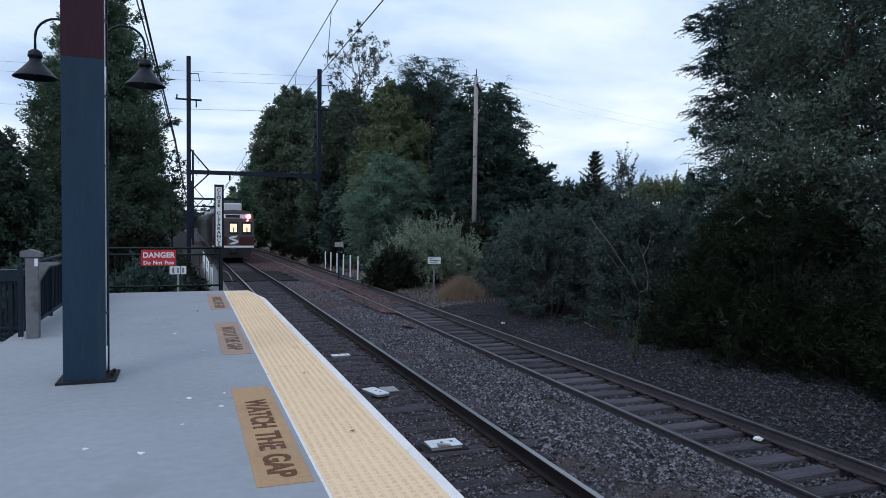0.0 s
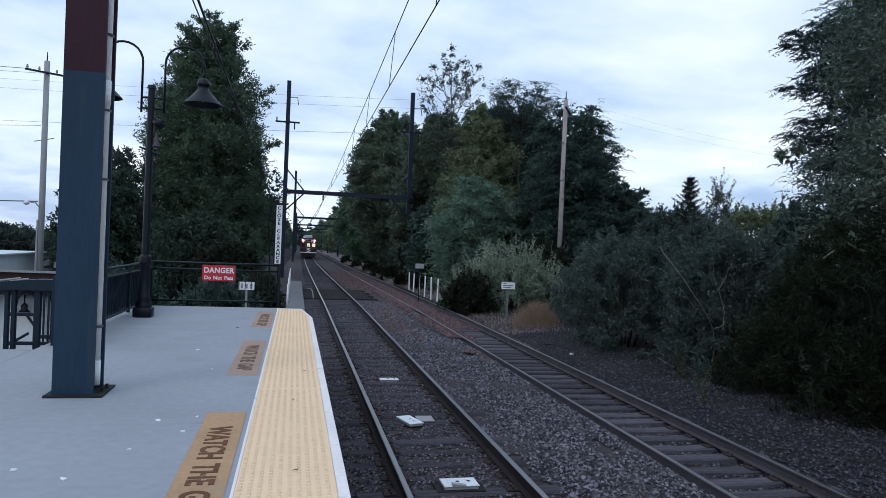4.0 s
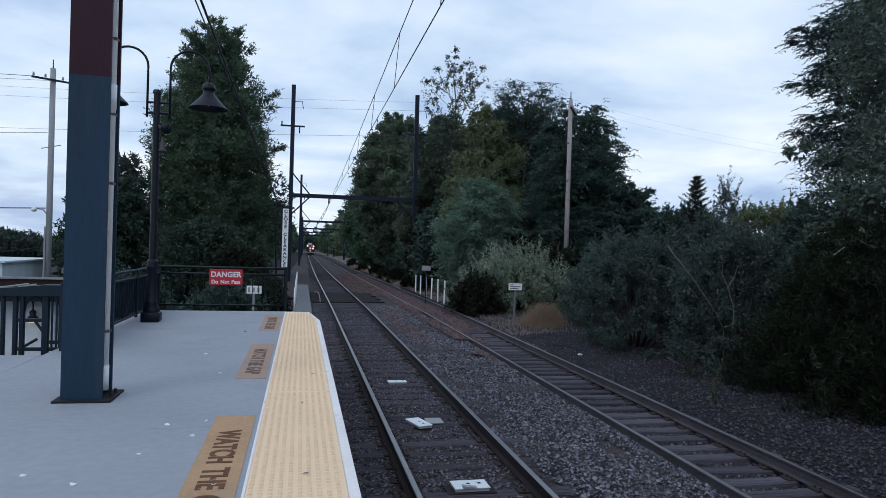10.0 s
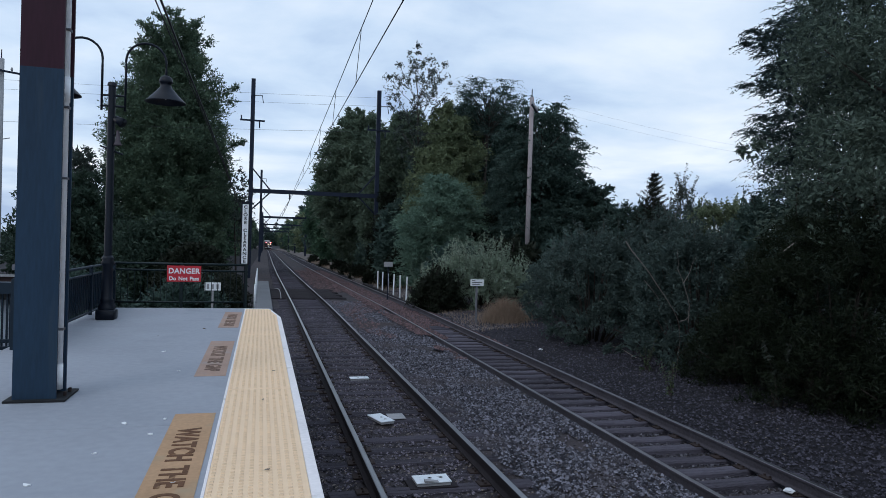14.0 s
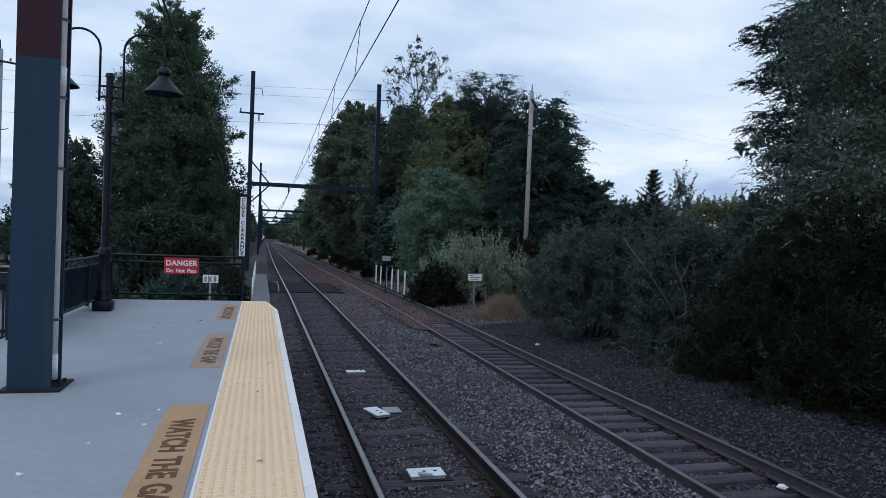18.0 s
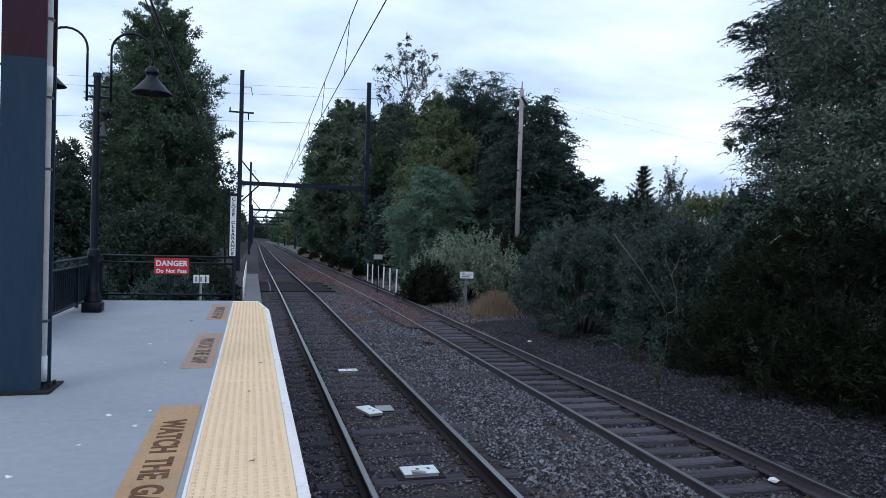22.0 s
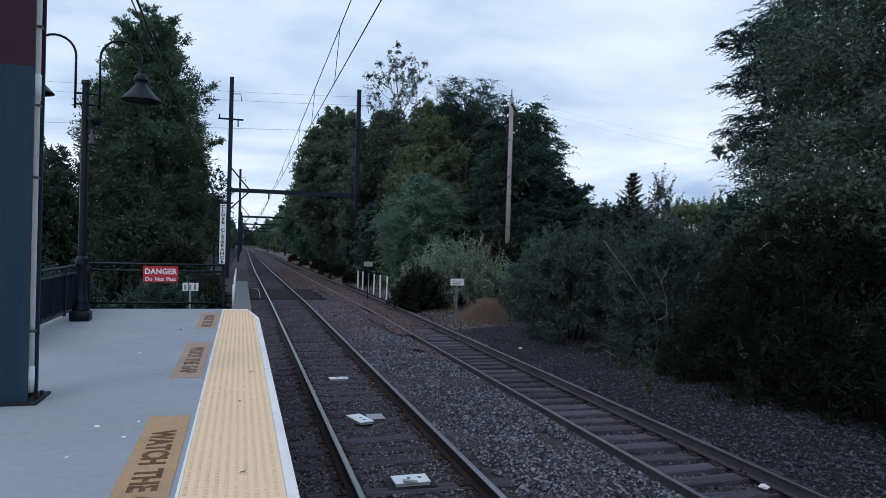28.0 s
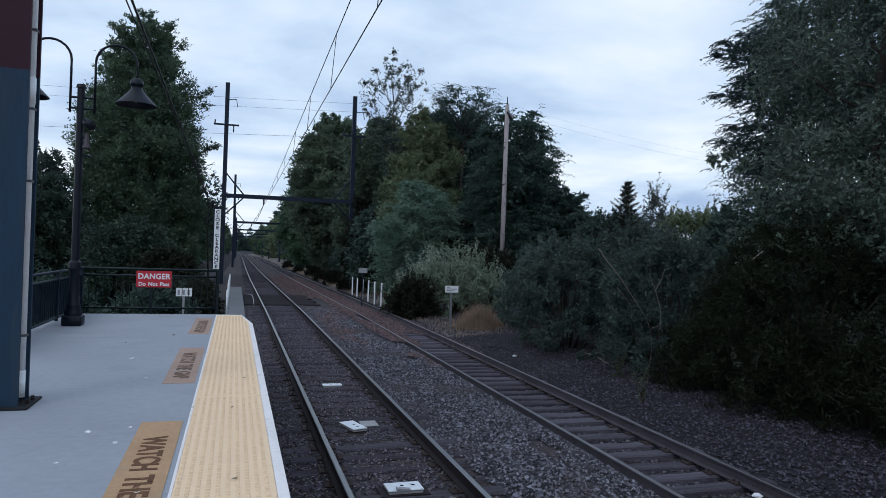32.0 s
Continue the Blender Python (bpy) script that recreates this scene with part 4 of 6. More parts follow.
make_fence("side_railing", "dark blue steel railing with infill along the platform's side", -3.5, 10.1, -3.5, 16.4, 4, M["fence_blue"], "platform railings", solid_panel=True)
make_fence("side_railing", "dark blue steel railing beside the platform's steps", -11.5, 9.85, -6.4, 9.85, 4, M["fence_blue"], "platform railings", step=0.16)


def make_grey_post():
    p = thing("short_post", "short grey post with a sloped cap beside the railing", "post", at=(-3.33, 9.95, 0))
    boxpart("shaft", p, M["post_weathered"], -0.075, 0.075, -0.06, 0.06, 0, 1.05, bevel=0.01)
    solid("cap", lambda bm: prism(bm, [(-0.13, 1.05), (0.11, 1.05), (0.11, 1.10), (-0.02, 1.15), (-0.13, 1.12)], -0.08, 0.08), M["post_weathered"], p, "pale sloped cap")
    boxpart("label_plate", p, M["sign_white"], 0.03, 0.07, -0.064, -0.061, 0.93, 1.03, bevel=0.001, label="small white plate")
    solid("bracket", lambda bm: prism(bm, [(0.075, 0.72), (0.19, 0.93), (0.30, 0.95), (0.30, 0.98), (0.075, 0.98)], -0.05, 0.05), M["post_weathered"], p)


make_grey_post()


# ---- signs at the platform's end ----
def make_danger_sign():
    s = thing("danger_sign", "red rectangular warning sign with white lettering on the railing", "sign", at=(-2.06, 16.405, 0.70))
    boxpart("panel", s, M["sign_red"], -0.36, 0.36, -0.006, 0.0, -0.18, 0.18, bevel=0.002)
    text("DANGER", 0.165, M["sign_white"], s, pose(0, -0.008, 0.065, 90), 1.05, 0.95)
    text("Do Not Pass", 0.115, M["sign_white"], s, pose(0, -0.008, -0.105, 90), 1.0)
    for x in (-0.3, 0.3):
        boxpart("strap", s, M["fence_green"], x - 0.02, x + 0.02, 0.0, 0.05, -0.15, 0.19)


def make_clearance_sign():
    s = thing("clearance_sign", "tall white sign in a black frame with vertical black lettering", "sign", at=(-0.74, 16.62, 0))
    boxpart("post", s, M["black_iron"], -0.035, 0.035, 0.0, 0.06, -2.0, 2.36, label="black steel post")
    boxpart("frame", s, M["black_iron"], -0.135, 0.075, -0.03, 0.0, 0.92, 2.38, bevel=0.004, label="black sign frame")
    boxpart("panel", s, M["sign_white"], -0.105, 0.03, -0.036, -0.031, 0.95, 2.32)
    word = "CLOSE CLEARANCE"
    for k, ch in enumerate(word):
        if ch != " ":
            text(ch, 0.098, M["sign_text"], s, pose(-0.0375, -0.038, 2.258 - k * 0.0895, 90), 1.0, 1.2)


def make_small_sign():
    s = thing("notice_sign", "small white notice on a post behind the railing", "sign", at=(-1.71, 20.6, 0))
    boxpart("panel", s, M["sign_white"], -0.22, 0.22, -0.008, 0.0, 0.02, 0.25)
    boxpart("post", s, M["post_grey"], -0.03, 0.03, 0.0, 0.04, -1.9, 0.24)
    for x in (-0.16, -0.03, 0.10):
        boxpart("text_bar", s, M["post_grey"], x, x + 0.06, -0.012, -0.009, 0.06, 0.2)


make_danger_sign()
make_clearance_sign()
make_small_sign()


# ---- catenary portals and wires ----
def make_portal(y, xl, xr, zb, ztop_l, ztop_r, label, fine=True):
    p = thing("catenary_portal", label, "catenary mast", "catenary portals")
    b, d = bend(y), wire_drop(y)
    r = 0.16 if fine else 0.2
    for x, zt in ((xl, ztop_l), (xr, ztop_r)):
        m = boxpart("mast", p, M["catenary"], x + b - r, x + b + r, y - r, y + r, -2.6 + drop(y), zt + d, label="tall dark steel mast")
        if fine:
            for z in (zt - 3.4,):
                solid("cross_arm", lambda bm: (box(bm, x + b - 0.95, x + b + 0.95, y - 0.25, y - 0.16, z + d, z + d + 0.13), rod(bm, (x + b - 0.85, y - 0.2, z + d + 0.13), (x + b - 0.85, y - 0.2, z + d + 0.42), 0.05), rod(bm, (x + b + 0.55, y - 0.2, z + d - 0.5), (x + b + 0.55, y - 0.2, z + d), 0.05)), M["catenary"], m)
            solid("hook_arm", lambda bm: pipe(bm, [(x + b, y - 0.2, zt + d - 1.35), (x + b + 0.7, y - 0.2, zt + d - 1.3), (x + b + 0.8, y - 0.2, zt + d - 1.9)], 0.035, 6), M["catenary"], m)
    boxpart("beam", p, M["catenary"], xl + b, xr + b, y - 0.12, y + 0.12, zb + d - 0.16, zb + d + 0.16, label="dark steel cross beam")
    for x, s in ((xl, 1), (xr, -1)):
        for e in (-1.6, 1.9):
            solid("brace", lambda bm: rod(bm, (x + b, y, zb + d + e), (x + b + s * 1.6, y, zb + d), 0.055, n=6), M["catenary"], p)
    for x in (T1, T2):
        solid("insulator", lambda bm: lathe(bm, [(0.03, -0.16), (0.09, -0.25), (0.04, -0.3), (0.09, -0.38), (0.04, -0.43), (0.09, -0.5), (0.02, -0.62)], 10, (x + b, y, zb + d)), M["catenary"], p, smooth=True)
    return p


make_portal(57.0, -1.35, 8.75, 5.42, 14.3, 14.2, "dark steel catenary portal spanning both tracks")
make_portal(110.0, -0.9, 9.0, 5.15, 12.4, 9.0, "dark steel catenary portal further along the line")
make_portal(165.0, -1.2, 9.0, 5.3, 11.0, 9.0, "distant steel catenary portal over the tracks", False)
make_portal(225.0, -1.2, 9.0, 5.5, 10.5, 9.5, "distant steel catenary portal over the tracks", False)
make_portal(290.0, -1.2, 9.0, 5.5, 10.5, 9.5, "distant steel catenary portal over the tracks", False)


def sagging(a, b, sag, n=16):
    a, b = Vector(a), Vector(b)
    return [a.lerp(b, k / n) - Vector((0, 0, 4 * sag * (k / n) * (1 - k / n))) for k in range(n + 1)]


def make_catenary(x, zc, label):
    w = thing("catenary_wire", label, "overhead wire", "catenary wires")
    spans = [(-4, 57), (57, 110), (110, 165), (165, 225), (225, 290)]
    for i, (a, b) in enumerate(spans):
        za, zb_ = (4.82 + 3.4 if a < 0 else 4.82 + wire_drop(a)), 4.82 + wire_drop(b)
        mess = sagging((x + bend(a), a, za), (x + bend(b), b, zb_), 0.45, 24)
        if a < 0:
            mess = [Vector((x, y, 4.82 + 2.72 * max(0, (57 - y) / 61.0) ** 1.25)) for y in np.linspace(-4, 57, 25)]
        solid("messenger_wire", lambda bm: pipe(bm, mess, 0.011 if i == 0 else 0.022, 5), M["wire"], w)
        con = sagging((x + bend(a) - (0.14 if a < 0 else 0.0), a, zc if a < 0 else zc - 0.62 + wire_drop(a)), (x + bend(b), b, zc - 0.62 + wire_drop(b)), 0.0, 12)
        solid("contact_wire", lambda bm: pipe(bm, con, 0.011 if i == 0 else 0.022, 5), M["wire"], w)
        for y in np.arange(a + (9 if i == 0 else 6), b - 4, 5.5 if i == 0 else 9.0):
            t = (y - a) / (b - a)
            k = t * (len(mess) - 1)
            p = mess[int(k)].lerp(mess[min(int(k) + 1, len(mess) - 1)], k - int(k))
            q = con[0].lerp(con[-1], t)
            solid("dropper", lambda bm: rod(bm, p, q, 0.008 if i == 0 else 0.016, n=4), M["wire"], w)


make_catenary(T1, 5.42, "overhead contact wire hung from a messenger wire")


def make_wire(name, label, pts, r, group=""):
    ob = solid(name, lambda bm: pipe(bm, pts, r, 5), M["wire"])
    tagged(ob, label, "cable", group)


for a, b, sag, r in (((-60, 60, 13.2), (8.75, 57, 13.5), 0.6, 0.008), ((-60, 60, 12.5), (8.75, 57, 12.8), 0.6, 0.008), ((-70, 58, 9.2), (15.3, 39.3, 8.3), 0.7, 0.008), ((15.4, 39.5, 10.7), (60, 44, 9.6), 1.5, 0.003), ((15.4, 39.5, 10.2), (60, 44, 9.2), 1.5, 0.003), ((15.5, 39.5, 8.2), (24, 41, 3.0), 0.1, 0.012)):
    make_wire("power_wire", "thin power line crossing above the tracks", sagging(a, b, sag), r, "power lines")
for a, b, sag, r in (((-60, 30, 9.2), (-15.3, 43, 10.5), 0.5, 0.016), ((-60, 30, 8.4), (-14.6, 43, 10.3), 0.5, 0.010), ((-60, 30, 4.2), (-14.7, 43, 7.35), 0.5, 0.012), ((-60, 34, 2.6), (-14.7, 43, 3.05), 0.4, 0.03), ((-40, 36, -0.3), (-14.7, 43, 0.85), 0.9, 0.02)):
    make_wire("power_wire", "dark line running from the utility pole", sagging(a, b, sag), r, "pole lines")
make_wire("drop_cable", "thick black cable running down the line past the lamp", [(-2.62, 4.0, 7.0), (-2.45, 9.0, 6.4), (-2.33, 12.9, 5.94), (-2.16, 17.8, 5.37), (-1.86, 26.3, 4.4), (-1.62, 40.0, 3.3), (-1.42, 56.8, 2.9)], 0.024, "drop cables")
make_wire("drop_cable", "thin black cable running beside the thick one", [(-2.78, 4.0, 7.0), (-2.58, 9.0, 6.4), (-2.43, 12.9, 5.93), (-2.21, 17.8, 5.33), (-1.88, 26.3, 4.35), (-1.64, 40.0, 3.25), (-1.42, 56.8, 2.85)], 0.014, "drop cables")


# ---- utility poles ----
def make_utility_pole(x, y, z0, zt, label, lamp=False, r=0.17, lean=0.0, turn=0):
    p = thing("utility_pole", label, "utility pole", "utility poles", at=(x, y, 0), rz=turn)
    solid("shaft", lambda bm: rod(bm, (-lean, 0, z0), (0, 0, zt), r * 1.1, r * 0.9, 12), M["pole_pale" if lamp else "wood_pole"], p, "weathered grey wood", True)
    a = boxpart("cross_arm", p, M["catenary"], -1.15, 1.15, -r - 0.1, -r, zt - 0.75, zt - 0.65)
    solid("top_insulator", lambda bm: rod(bm, (0, 0, zt), (0, 0, zt + 0.5), 0.035, 0.025), M["catenary"], p)
    for k in (-1.05, -0.45, 0.45, 1.05):
        solid("insulator", lambda bm: lathe(bm, [(0.05, zt - 0.62), (0.07, zt - 0.54), (0.04, zt - 0.48), (0.05, zt - 0.44), (0, zt - 0.42)], 8, (k, -r - 0.05, 0)), M["post_grey"], a)
    if lamp:
        solid("bracket", lambda bm: rod(bm, (-0.5, 0, zt - 4.6), (0.5, 0, zt - 4.3), 0.025), M["post_grey"], p)
        solid("strut", lambda bm: rod(bm, (-0.2, 0, 2.0), (-0.25, -0.1, -1.0), 0.05), M["post_grey"], p)
        g = solid("lamp_arm", lambda bm: pipe(bm, [(0, 0, 2.55), (-0.35, -0.1, 2.95), (-0.75, -0.2, 2.98)], 0.03, 6), M["post_grey"], p, smooth=True)
        solid("lamp_head", lambda bm: lathe(bm, [(0.0, 3.05), (0.12, 3.0), (0.17, 2.9), (0.1, 2.82), (0, 2.8)], 10, (-0.85, -0.2, 0)), M["white_paint"], g, "pale street lamp head", True)


make_utility_pole(-14.5, 43.0, -3.5, 11.0, "grey wooden utility pole with a street lamp arm", True, 0.165, 0.0, 35)
make_utility_pole(15.35, 39.5, -1.6, 10.65, "bare grey wooden utility pole before dark trees", False, 0.14, 0.15, 60)


# ---- low platform, crossing and posts beyond ----
def make_crossing():
    c = thing("track_crossing", "dark timber pedestrian crossing between the rails", "crossing", kind="structure")
    for x0, x1 in ((0.12, 0.86), (1.06, 2.34), (2.56, 3.9)):
        n = 14
        for k in range(n):
            y = 35.2 + k * 0.52 + (0.25 if x0 > 2.5 else 0.0)
            boxpart("plank", c, M["crossing"], x0, x1 - (0.11 * (k * 5 % 4) if x0 > 2.5 else 0.0), y, y + 0.5, -1.6 + drop(y), -1.375 + drop(y) + 0.008 * (k * 7 % 3), bevel=0.01)
    w = boxpart("walkway", None, M["asphalt"], -0.64, 0.1, 20.0, 46.0, -1.8, -1.22, bevel=0.02)
    tagged(w, "narrow grey asphalt walkway beside the track", "walkway", kind="structure")
    for y0, y1, n in ((26.9, 27.5, 2), (31.6, 42.0, 4)):
        f = thing("white_handrail", "white painted handrail beside the low walkway", "railing", "white handrails")
        for z in (-0.25, -0.72):
            solid("rail", lambda bm: rod(bm, (-0.60, y0, z), (-0.60, y1, z), 0.024, n=8), M["white_paint"], f, smooth=True)
        for k in range(n):
            y = y0 + (y1 - y0) * k / (n - 1)
            solid("post", lambda bm: rod(bm, (-0.60, y, -1.25), (-0.60, y, -0.23), 0.032, n=8), M["white_paint"], f, smooth=True)
    p = solid("bent_pipe", lambda bm: pipe(bm, [(0.42, 42.2, -1.42), (0.58, 41.4, -1.37), (0.64, 40.3, -1.35), (0.65, 38.0, -1.35), (0.62, 36.2, -1.35), (0.60, 35.0, -1.40)], 0.022, 8), M["post_grey"], smooth=True)
    tagged(p, "bent pale pipe lying beside the near rail", "pipe")


make_crossing()


def make_trackside():
    for k, (x, y) in enumerate(((7.15, 45.4), (7.15, 43.6), (7.2, 41.9), (7.25, 40.3), (7.3, 38.6), (7.3, 36.8))):
        b = solid("white_post", lambda bm: (box(bm, -0.037, 0.037, -0.037, 0.037, -0.25, 1.15, bevel=0.01),), M["white_paint"])
        b.matrix_world = pose(x, y, -1.42 + drop(y), 0, (-0.6, 0.4, 0, 0.8, -0.5, 1)[k], 0)
        tagged(b, "short white painted timber post beside the track", "post", "white posts")
    kb = boxpart("low_kerb", None, M["crossing"], 6.8, 7.0, 33, 50, -1.8, -1.50, bevel=0.02)
    tagged(kb, "low dark timber edging beside the second track", "kerb", kind="structure")
    s = thing("notice_sign", "small pale sign on a post among the bushes", "sign", "trackside signs", at=(6.3, 37.0, 0))
    boxpart("panel", s, M["post_grey"], -0.24, 0.24, -0.01, 0, 0.2, 0.46)
    boxpart("post", s, M["catenary"], -0.03, 0.03, 0, 0.04, -1.7, 0.46)
    s = thing("notice_sign", "white rectangular notice on a wooden post by the bushes", "sign", "trackside signs", at=(7.72, 25.5, 0))
    boxpart("panel", s, M["sign_white"], -0.27, 0.27, -0.012, 0, -0.06, 0.20, bevel=0.003)
    boxpart("post", s, M["post_weathered"], -0.035, 0.035, 0, 0.05, -1.7, 0.1)
    for x0, x1, z in ((-0.2, -0.08, 0.135), (-0.2, 0.2, 0.065), (-0.2, 0.12, -0.005)):
        boxpart("text_bar", s, M["sign_text"], x0, x1, -0.016, -0.013, z, z + 0.024)


make_trackside()


# ---- plates and litter on the track ----
def make_plates():
    for x, y, z, rz, hx, hy, label in ((1.69, 14.66, -1.375, 2, 0.20, 0.105, "white metal plate lying flat across two ties"), (1.57, 11.2, -1.355, -73, 0.265, 0.125, "white metal plate lying askew between the rails"), (1.69, 8.18, -1.345, 1, 0.22, 0.145, "bent white metal plate on a timber block")):
        p = thing("cover_plate", label, "metal plate", "cover plates", at=(x, y, z), rz=rz)
        boxpart("sheet", p, M["plate"], -hx, hx, -hy, hy, 0.0, 0.012, bevel=0.003)
        boxpart("rim", p, M["post_grey"], -hx + 0.01, hx - 0.01, -hy + 0.01, hy - 0.01, -0.035, -0.001)
        for dx in (-0.02, 0.12):
            solid("hole", lambda bm: lathe(bm, [(0.026, 0.0135), (0.0, 0.0135)], 12, (dx, 0.02, 0)), M["dark"], p)
        if y < 9:
            boxpart("backing", p, M["rail_side"], -0.31, 0.29, -0.19, 0.13, -0.06, -0.036, label="dark steel backing plate")
            solid("flap", lambda bm: prism(bm, [(-0.12, 0.014), (0.05, 0.016), (0.05, 0.02), (-0.12, 0.045)], -0.16, -0.09), M["post_grey"], p, "bent-up strip")
    f = boxpart("loose_plate", None, M["post_grey"], 1.72, 2.0, 11.2, 11.55, -1.385, -1.372, bevel=0.003)
    tagged(f, "dull grey steel plate on a tie beside a white one", "metal plate", "loose plates")
    rng = random.Random(4)
    for x, y, z in ((6.28, 7.45, -1.55), (8.98, 9.2, -1.52), (7.77, 19.2, -1.57)):
        b = solid("litter", lambda bm: bmesh.ops.create_icosphere(bm, subdivisions=2, radius=0.085), M["paper"])
        for v in b.data.vertices:
            v.co *= 0.75 + 0.5 * noise.noise(v.co * 25)
            v.co.z *= 0.45
        b.matrix_world = pose(x, y, z + 0.04, 0, 0, rng.uniform(0, 90))
        tagged(b, "crumpled white scrap of litter beside the rail", "litter", "litter")
    for x, y in ((-1.15, 6.2), (-1.2, 5.75), (-1.45, 6.1), (-1.5, 5.3), (-1.75, 4.7), (-2.1, 4.9), (-1.28, 8.4), (-0.9, 4.6), (-1.3, 12.2), (-2.9, 6.1), (-1.62, 9.8)):
        bm = bmesh.new()
        s = rng.uniform(0.015, 0.03)
        vs = [bm.verts.new((s * math.cos(a) * rng.uniform(0.6, 1.3), s * math.sin(a) * rng.uniform(0.5, 1.0), rng.uniform(0.002, 0.012))) for a in (0, 1.2, 2.4, 3.8, 5.1)]
        lo = [bm.verts.new((v.co.x, v.co.y, 0.0)) for v in vs]
        bm.faces.new(vs)
        for k in range(5):
            bm.faces.new((vs[k], lo[k], lo[(k + 1) % 5], vs[(k + 1) % 5]))
        b = part("paper_scrap", bm, M["paper"] if rng.random() < 0.7 else M["leaf_litter"])
        b.matrix_world = pose(x, y, 0.001, 0, 0, rng.uniform(0, 360))
        tagged(b, "tiny pale scrap on the platform floor", "litter", "platform litter")


make_plates()


def make_debris(name, label, x0, x1, y0, y1, n, size, material, seed, z=None):
    """Fallen leaves and scraps scattered over the ground, too small to count."""
    rng = np.random.default_rng(seed)
    x, y = rng.uniform(x0, x1, n), y0 + (y1 - y0) * rng.uniform(0, 1, n) ** 1.4
    h = np.array([ground_z(a, b) + 0.03 for a, b in zip(x, y)]) if z is None else np.full(n, z)
    a, sz = rng.uniform(0, 6.28, n), size * rng.uniform(0.4, 1.3, n)
    c = np.stack([x, y, h], 1)
    d, e = np.stack([np.cos(a), np.sin(a), rng.uniform(-0.2, 0.5, n)], 1) * sz[:, None], np.stack([-np.sin(a), np.cos(a), rng.uniform(-0.2, 0.5, n)], 1) * (sz * 0.5)[:, None]
    v = np.stack([c - d, c + e, c + d, c - e], 1).reshape(-1, 3)
    tagged(new(name, quads_mesh(name, v, material)), label, "debris", kind="stuff")


for x, y, a in ((-0.33, 4.72, 20), (-0.35, 6.78, 70), (-0.23, 8.24, 10), (-1.9, 11.3, 60)):
    bm = bmesh.new()
    vs = [bm.verts.new(p) for p in ((-0.035, 0, 0.004), (-0.008, 0.014, 0.012), (0.022, 0.010, 0.006), (0.038, 0, 0.014), (0.018, -0.012, 0.005), (-0.012, -0.013, 0.010))]
    bm.faces.new(vs)
    for e in bmesh.ops.extrude_face_region(bm, geom=list(bm.faces))["geom"]:
        if isinstance(e, bmesh.types.BMVert):
            e.co.z += 0.003
    b = part("dry_leaf", bm, M["leaf_litter"])
    b.matrix_world = pose(x, y, 0.009 if x > -0.7 else 0.001, 0, 0, a) @ Matrix.Scale(0.62, 4)
    tagged(b, "curled brown leaf lying on the platform", "leaf", "platform litter")

make_debris("fallen_leaves", "dry fallen leaves and scraps on the trackside ground", 6.9, 10.2, 5, 26, 800, 0.03, M["leaf_litter"], 21)
make_debris("fallen_leaves", "dry leaves and twigs caught between the rails", 0.3, 2.5, 4, 24, 4200, 0.020, M["leaf_litter"], 22)
make_debris("fallen_leaves", "dry leaves on the ballast between the tracks", 2.6, 6.4, 5, 24, 1600, 0.022, M["leaf_litter"], 23)


